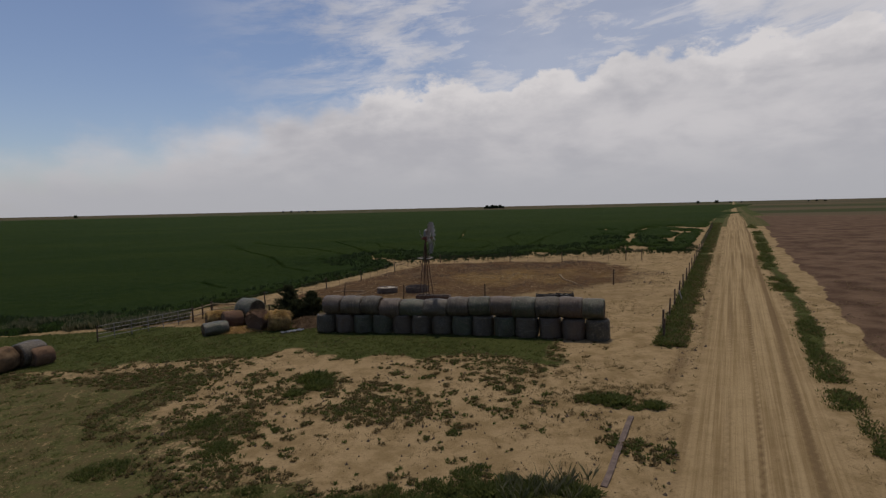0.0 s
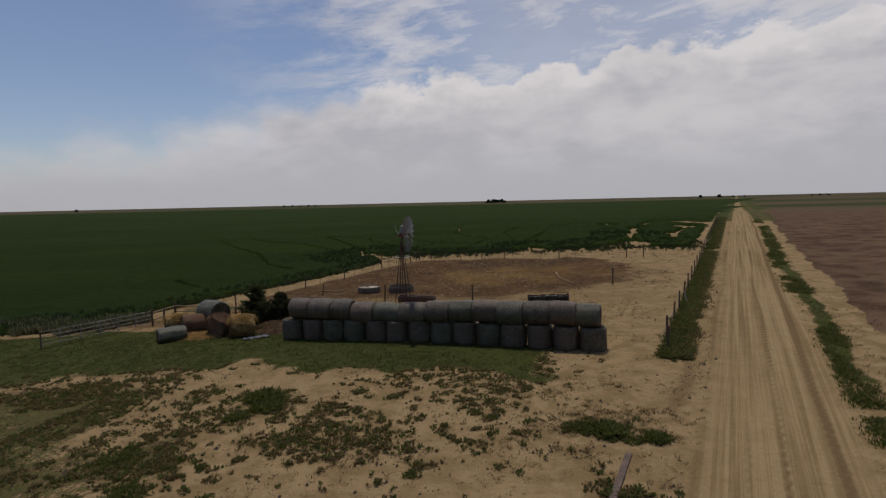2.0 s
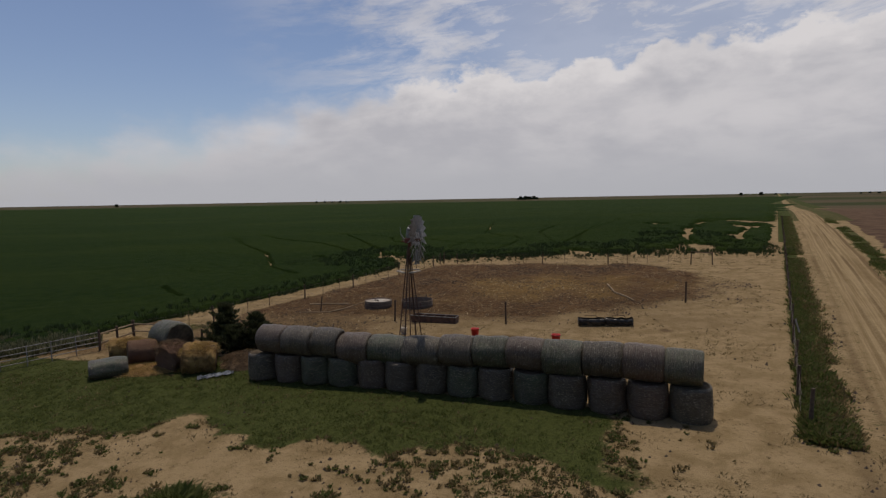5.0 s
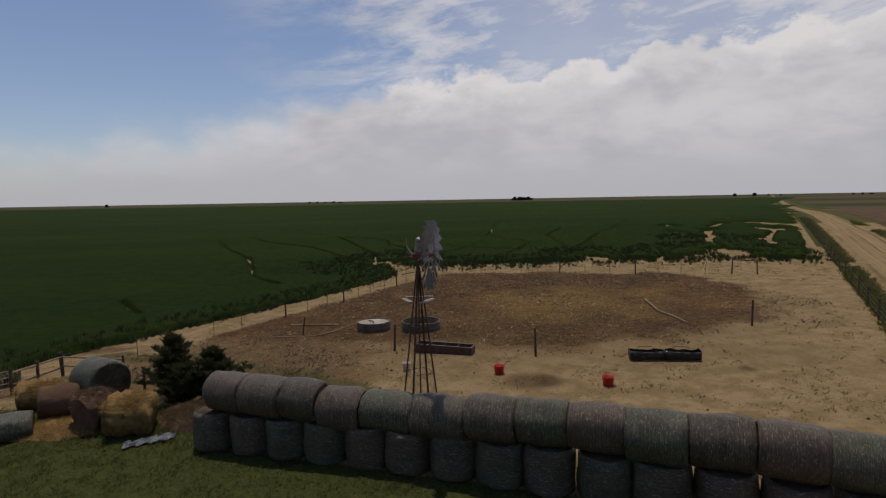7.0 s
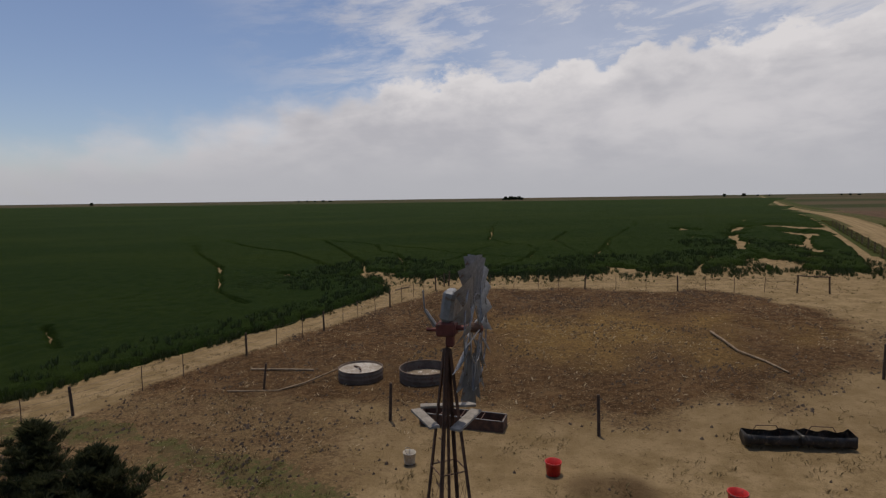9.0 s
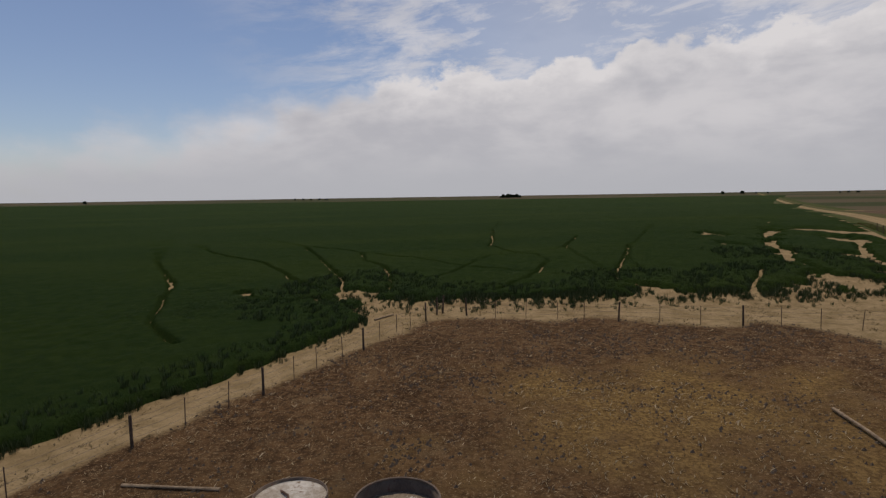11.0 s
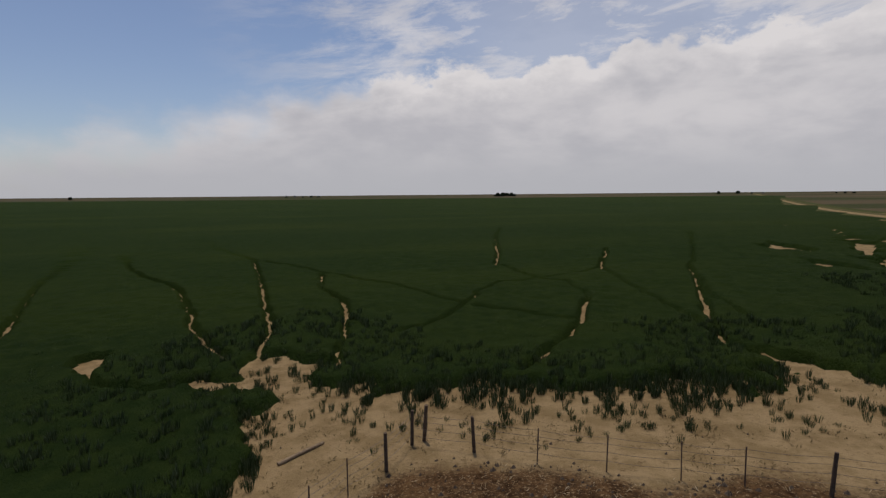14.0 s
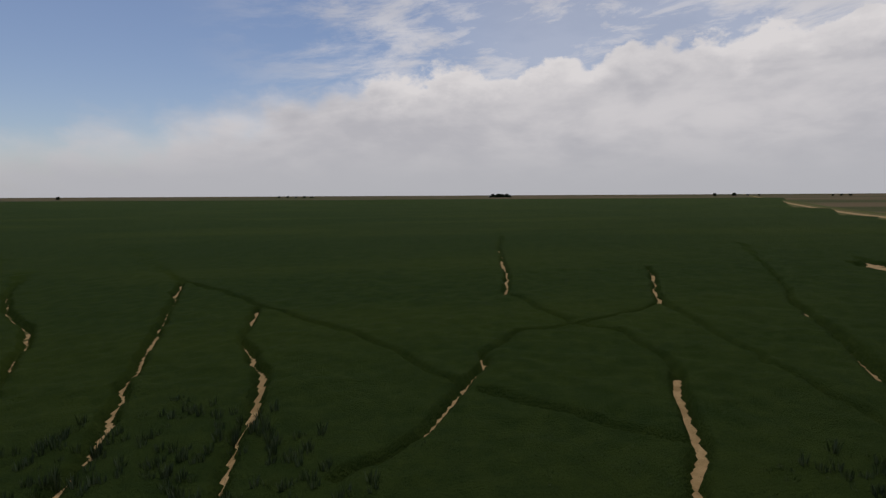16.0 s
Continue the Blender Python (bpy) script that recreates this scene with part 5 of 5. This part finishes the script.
strands("wire_fence", [p[:2] for p in LEFT], (0.35, 0.62, 0.88, 1.08), "four strands of barbed wire along the pen")
strands("wire_fence", [p[:2] for p in FAR], (0.35, 0.62, 0.88, 1.08), "four strands of barbed wire along the field")


def pole_gateway():
    g = thing("gateway_frame", 24.18, 69.2, math.degrees(math.atan2(-0.9, 1.75)), 0, "dark wooden gateway frame with a top rail", "gateway")
    for x, tilt in ((0, 1.5), (1.97, -2.5)):
        part("gate_post", tube(bmesh.new(), [(0, 0, -0.2), (0, 0, 0.6), (0, 0, 1.3)], 0.06, 8, 0.9), POST, g, m=pose(x, 0, 0, 0, tilt, 0))
    part("top_rail", tube(bmesh.new(), [(-0.05, 0, 1.26), (1.0, 0, 1.24), (2.0, 0, 1.25)], 0.045, 8, 0.9), POST, g)


pole_gateway()

ROADSIDE = [33.6, 36.2] + [40.2 + 4.1 * k for k in range(24)]
for i, s in enumerate(ROADSIDE):
    x, y = on_road(s, -3.05 + (0.3 if i == 0 else 0))
    wood_post(x, y, 1.25, 0.06 if i > 1 else 0.075, rng.uniform(-4, 4), rng.uniform(0, 360), 70 + i, "dark wooden post of the roadside fence", "roadside fence posts")
strands("wire_fence", [on_road(s, -3.05) for s in ROADSIDE], (0.4, 0.7, 1.0), "three strands of barbed wire along the road")
x, y = on_road(46.6, -2.7)
wood_post(x, y, 0.8, 0.05, 22, 200, 99, "short pale leaning marker post in the verge", "verge markers", PLANK)


def pipe_gate():
    """Two lengths of welded pipe rail with posts."""
    a, b = Vector((-25.0, 38.4)), Vector((-20.4, 43.9))
    L = (b - a).length
    g = thing("pipe_gate", a.x, a.y, math.degrees(math.atan2(b.y - a.y, b.x - a.x)), 0, "long grey steel pipe gate beside the grass", "gate")
    slope = (gz(b.x, b.y) - gz(a.x, a.y)) / L
    for h in (0.28, 0.55, 0.82, 1.12):
        part("rail", tube(bmesh.new(), [(0.0, 0, h), (L / 2, 0, h + slope * L / 2 - 0.02), (L, 0, h + slope * L)], 0.025, 8), GATE, g)
    for k in (0, 0.16, 0.33, 0.5, 0.66, 0.83, 1.0):
        x = L * k
        part("upright", tube(bmesh.new(), [(x, 0, slope * x - 0.15), (x, 0, slope * x + 1.16)], 0.03 if k not in (0, 1.0) else 0.05, 8), GATE if k not in (0, 1.0) else POST, g)
    c = thing("corner_brace", -20.4, 43.9, math.degrees(math.atan2(2.5, 0.6)), 0, "wooden corner brace of posts and rails", "fence")
    for x, h in ((0.0, 1.25), (1.3, 1.2), (2.6, 1.3)):
        part("brace_post", tube(bmesh.new(), [(x, 0, -0.2), (x, 0, h)], 0.075, 8, 0.9), POST, c)
    for h in (0.45, 1.0):
        part("brace_rail", tube(bmesh.new(), [(0, 0, h), (2.6, 0, h + 0.05)], 0.05, 8, 0.9), GREYWOOD, c)
    d = thing("pole_rail", -19.8, 46.4, -6, 0, "grey wooden rail between two posts behind the bales", "fence")
    for x in (0.0, 3.4):
        part("rail_post", tube(bmesh.new(), [(x, 0, -0.2), (x, 0, 1.15)], 0.06, 8, 0.9), POST, d)
    for h in (0.55, 1.0):
        part("rail", tube(bmesh.new(), [(0, 0, h), (3.4, 0, h - 0.05)], 0.045, 8, 0.9), GREYWOOD, d)


pipe_gate()


# ---- weeds, dung and litter ----
def shrub(x, y, r, h, seed, label):
    q = np.random.RandomState(seed)
    n = int(75 * r * r + 18)
    a, d = q.rand(n) * 6.283, np.sqrt(q.rand(n)) * r
    px, py = x + d * np.cos(a), y + d * np.sin(a)
    hh = h * (1 - 0.6 * (d / r) ** 2) * (0.6 + 0.6 * q.rand(n))
    me = blades("weed_clump", px, py, gz(px, py) - 0.02, hh * 0.62, hh * 0.6, 20, WEED, seed, lean=0.95, wide=0.16)
    tagged(new("weed_clump", me), label, "weeds", "weed clumps")


for i, (x, y, r, h) in enumerate([(7.3, 21.2, 0.8, 0.45), (6.5, 21.6, 0.6, 0.35), (8.7, 20.4, 0.5, 0.38), (7.9, 20.3, 0.35, 0.25), (-6.8, 26.6, 0.9, 0.55), (-6.4, 25.4, 0.6, 0.5), (-7.4, 24.4, 0.5, 0.4),
                                  (0.6, 15.3, 0.7, 0.3), (1.7, 14.7, 0.5, 0.32), (2.6, 14.4, 0.45, 0.35), (3.4, 14.2, 0.4, 0.32), (-0.7, 14.8, 0.5, 0.26), (-2.1, 14.5, 0.5, 0.24), (-3.6, 14.3, 0.5, 0.22),
                                  (0.2, 18.9, 0.35, 0.2), (-8.8, 18.5, 0.9, 0.3), (-10.5, 21.0, 1.0, 0.3), (-12.6, 17.2, 1.0, 0.3), (-5.0, 14.2, 0.7, 0.26), (-6.6, 15.0, 0.6, 0.22),
                                  (0.0, 14.3, 0.8, 0.36), (1.2, 14.0, 0.8, 0.40), (2.1, 14.0, 0.6, 0.42), (3.9, 13.8, 0.5, 0.36), (0.9, 15.8, 0.45, 0.24), (-1.4, 13.9, 0.7, 0.3), (-2.9, 13.8, 0.7, 0.28)]):
    shrub(x, y, r, h, 300 + i, "low leafy green weed clump growing in sand")


def seed_stalks():
    """Taller stems with pale seed heads among the weeds close by."""
    q = np.random.RandomState(91)
    n = 50
    x, y = 1.4 + q.rand(n) * 3.0, 13.5 + q.rand(n) * 1.3
    me = blades("seed_stalks", x, y, gz(x, y) - 0.02, 0.26 + 0.26 * q.rand(n), np.full(n, 0.12), 8, PALEGRASS, 92, lean=0.6, wide=0.022)
    tagged(new("seed_stalks", me), "tall pale-headed grass stems among green weeds", "grass", kind="stuff")


seed_stalks()


def verge_growth():
    q = np.random.RandomState(77)
    k = 11000
    s = np.concatenate([32 + q.rand(k) ** 1.5 * 120, 14 + q.rand(k) ** 1.3 * 130])
    strip = np.interp(s[k:], [15.0, 30.0, 90.0], [5.7, 5.15, 4.5])
    n = np.concatenate([-2.85 + q.rand(k) ** 1.5 * 1.3 + q.randn(k) * 0.16, strip + 0.7 * (wave(s[k:], s[k:] * 0, 12.0, 33) - 0.5) + q.randn(k) * 0.36])
    side = np.arange(2 * k) >= k
    gap = rough_wave(s, n * 2.0, 5.0, 79)
    keep = np.where(side, gap > 0.44, gap > 0.30)
    s, n, gap = s[keep], n[keep], gap[keep]
    x, y = s * ROAD_D[0] + n * ROAD_D[1], s * ROAD_D[1] - n * ROAD_D[0]
    h = (0.06 + 0.15 * q.rand(len(x)) * rough_wave(x, y, 1.5, 5) * 2) * np.where(n > 0, np.clip(0.6 + (s - 12) / 60, 0.6, 1.0), 1.0)
    brown = q.rand(len(x)) < np.where(n > 0, 0.16, np.clip(0.30 + 0.5 * (n + 2.2), 0.18, 0.8))
    for pick, mat, name, label in ((~brown, WEED, "verge_growth", "green weeds growing along both road verges"), (brown, DRYWEED, "dry_verge_growth", "withered brown weeds along the road verges")):
        me = blades(name, x[pick], y[pick], gz(x[pick], y[pick]) - 0.02, h[pick], h[pick], 8, mat, 78, lean=0.9, wide=0.2)
        tagged(new(name, me), label, "weeds", kind="stuff")


verge_growth()


def low_mats():
    """Flat mats of small leaves, a hand or two wide, over the trodden yard."""
    q = np.random.RandomState(66)
    n = 30000
    x, y = -26 + q.rand(n) * 39, 12 + q.rand(n) * 21
    m = masks(x, y)
    keep = (rough_wave(x, y, 0.5, 67) * 0.65 + wave(x, y, 3.5, 68) * 0.35 > 0.665 - 0.42 * m["weed"]) & (m["rut"] < 0.4) & (m["road"] < 0.4) & (m["weed"] < 0.7) & (m["weed"] > 0.05)
    x, y = x[keep], y[keep]
    brown = q.rand(len(x)) < 0.55
    r = 0.04 + 0.11 * q.rand(len(x)) ** 2.2
    for pick, mat, name, label in ((brown, DRYWEED, "brown_mats", "flat brown mats of withered weeds on sand"), (~brown, WEED, "green_mats", "flat green mats of low weeds on sand")):
        me = blades(name, x[pick], y[pick], gz(x[pick], y[pick]), 0.045 + 0.45 * r[pick], r[pick], 16, mat, 69, lean=1.0, wide=0.42)
        tagged(new(name, me), label, "weeds", kind="stuff")


low_mats()


def weed_litter():
    """Withered stems trodden flat round the clumps beside the road."""
    q = np.random.RandomState(71)
    n = 5200
    x, y = 1.0 + q.rand(n) * 11.5, 17.5 + q.rand(n) * 12.0
    m = masks(x, y)
    near = np.minimum(np.hypot((x - 6.8) / 1.5, y - 21.8), np.hypot((x - 5.5) / 1.6, (y - 26.2) / 0.8))
    keep = (q.rand(n) < np.exp(-(near / 1.9) ** 2)) & (rough_wave(x, y, 0.9, 72) > 0.46) & (m["road"] < 0.4)
    x, y = x[keep], y[keep]
    me = blades("weed_litter", x, y, gz(x, y) - 0.005, 0.04 + 0.05 * q.rand(len(x)), np.full(len(x), 0.10), 9, DRYWEED, 73, lean=1.6, wide=0.3)
    tagged(new("weed_litter", me), "trodden brown weed stems on the sand", "weeds", kind="stuff")


weed_litter()


def tall_grass():
    q = np.random.RandomState(88)
    n = 2600
    x, y = -36.0 + q.rand(n) * 15.5, 41.0 + q.rand(n) * 5.5
    keep = (rough_wave(x, y, 2.0, 55) > 0.48) & (y > np.interp(x, [-36, -25, -20.5], [41.5, 42.0, 46.0]))
    x, y = x[keep], y[keep]
    me = blades("tall_grass", x, y, gz(x, y) - 0.02, 0.45 + 0.3 * q.rand(len(x)), np.full(len(x), 0.15), 9, PALEGRASS, 89, lean=0.35, wide=0.06)
    tagged(new("tall_grass", me), "tall pale grass beside the crop", "grass", kind="stuff")


tall_grass()


def clods():
    """Dung pats and clods strewn over the trodden pen and the yard."""
    q = np.random.RandomState(15)
    n = 90000
    x, y = -18 + q.rand(n) * 46, 12 + q.rand(n) * 66
    m = masks(x, y)
    want = np.where(m["lot"] > 0.3, 0.55, 0.02 + 0.16 * (m["weed"] > 0.1) * (m["weed"] < 0.7)) * (0.35 + 1.3 * (rough_wave(x, y, 2.2, 17) > 0.5)) * (m["rut"] < 0.4) * (m["road"] < 0.4) * (crop_cover(x, y) < 0)
    keep = q.rand(n) < want
    x, y = x[keep], y[keep]
    n = len(x)
    r = 0.018 + 0.085 * q.rand(n) ** 3.5
    a0 = q.rand(n) * 6.283
    v = np.empty((n, 7, 3))
    for k in range(6):
        a = a0 + k * math.pi / 3
        rr = r * (0.7 + 0.6 * q.rand(n))
        v[:, k] = np.stack([x + rr * np.cos(a), y + rr * np.sin(a), gz(x, y) - 0.03 + 0 * r], 1)
    v[:, 6] = np.stack([x + r * 0.2, y, gz(x, y) + 0.01 + r * 0.75], 1)
    base = np.arange(n)[:, None] * 7
    f = np.concatenate([base + np.array([[k, (k + 1) % 6, 6]]) for k in range(6)])
    me = array_mesh("dung_clods", v.reshape(-1, 3), f, DUNG, False)
    tagged(new("dung_clods", me), "dried dung and dark clods strewn over the ground", "dung", kind="stuff")


clods()


def straw_flecks():
    """Bleached wisps of straw and chips scattered over the dung of the pen."""
    q = np.random.RandomState(16)
    n = 16000
    x, y = -14 + q.rand(n) * 40, 44 + q.rand(n) * 33
    m = masks(x, y)
    keep = (m["lot"] > 0.25) & (q.rand(n) < 0.12 + 0.8 * (rough_wave(x, y, 3.0, 18) > 0.54) * (0.35 + 0.65 * m["straw"]))
    x, y = x[keep], y[keep]
    me = blades("straw_flecks", x, y, gz(x, y) + 0.02, 0.035 + 0.05 * q.rand(len(x)) ** 2, np.full(len(x), 0.12), 3, CHAFF, 19, lean=2.6, wide=0.35)
    tagged(new("straw_flecks", me), "bleached straw wisps scattered over brown dung", "straw", kind="stuff")


CHAFF = leaf_material("bleached_straw", (0.20, 0.14, 0.07), (0.50, 0.40, 0.26))
straw_flecks()


# ---- far away ----
def far_tree(x, y, h, w, seed):
    t = thing("far_tree", x, y, 0, 0, "dark broad-crowned tree far across the fields", "tree", "far trees")
    part("trunk", tube(bmesh.new(), [(0, 0, -0.3), (0, 0, h * 0.4), (0, 0, h * 0.7)], w * 0.05, 6, 0.4), BARK, t)
    q = np.random.RandomState(seed)
    n = 120
    a, e, d = q.rand(n) * 6.283, q.rand(n), q.rand(n) ** 0.5
    cx, cy = d * w * 0.5 * np.cos(a) * (1 - 0.5 * e), d * w * 0.5 * np.sin(a) * (1 - 0.5 * e)
    me = blades("crown", cx, cy, h * (0.10 + 0.68 * e), np.full(n, h * 0.22), np.full(n, w * 0.12), 8, FARLEAF, seed, lean=1.0, wide=0.5)
    crown = new("crown", me)
    crown.parent = t


q = random.Random(44)
for az, dist, count, spread, size in ((6.3, 1500, 7, 26, 9), (5.6, 1500, 2, 9, 7), (-13.2, 1900, 5, 60, 6), (-12.0, 1900, 2, 14, 6), (-32.0, 1700, 1, 5, 8), (26.0, 1900, 2, 40, 9), (34.5, 1900, 3, 30, 6), (28.3, 2100, 2, 25, 6)):
    for k in range(count):
        a = radians(az)
        x = dist * math.sin(a) + (k - (count - 1) / 2) * spread / max(1, count - 1) * 1.6 + q.uniform(-2, 2)
        y = dist * math.cos(a) + q.uniform(-10, 10)
        far_tree(x, y, size * q.uniform(0.75, 1.15), size * q.uniform(0.9, 1.5), int(az * 10) + 400 + k)
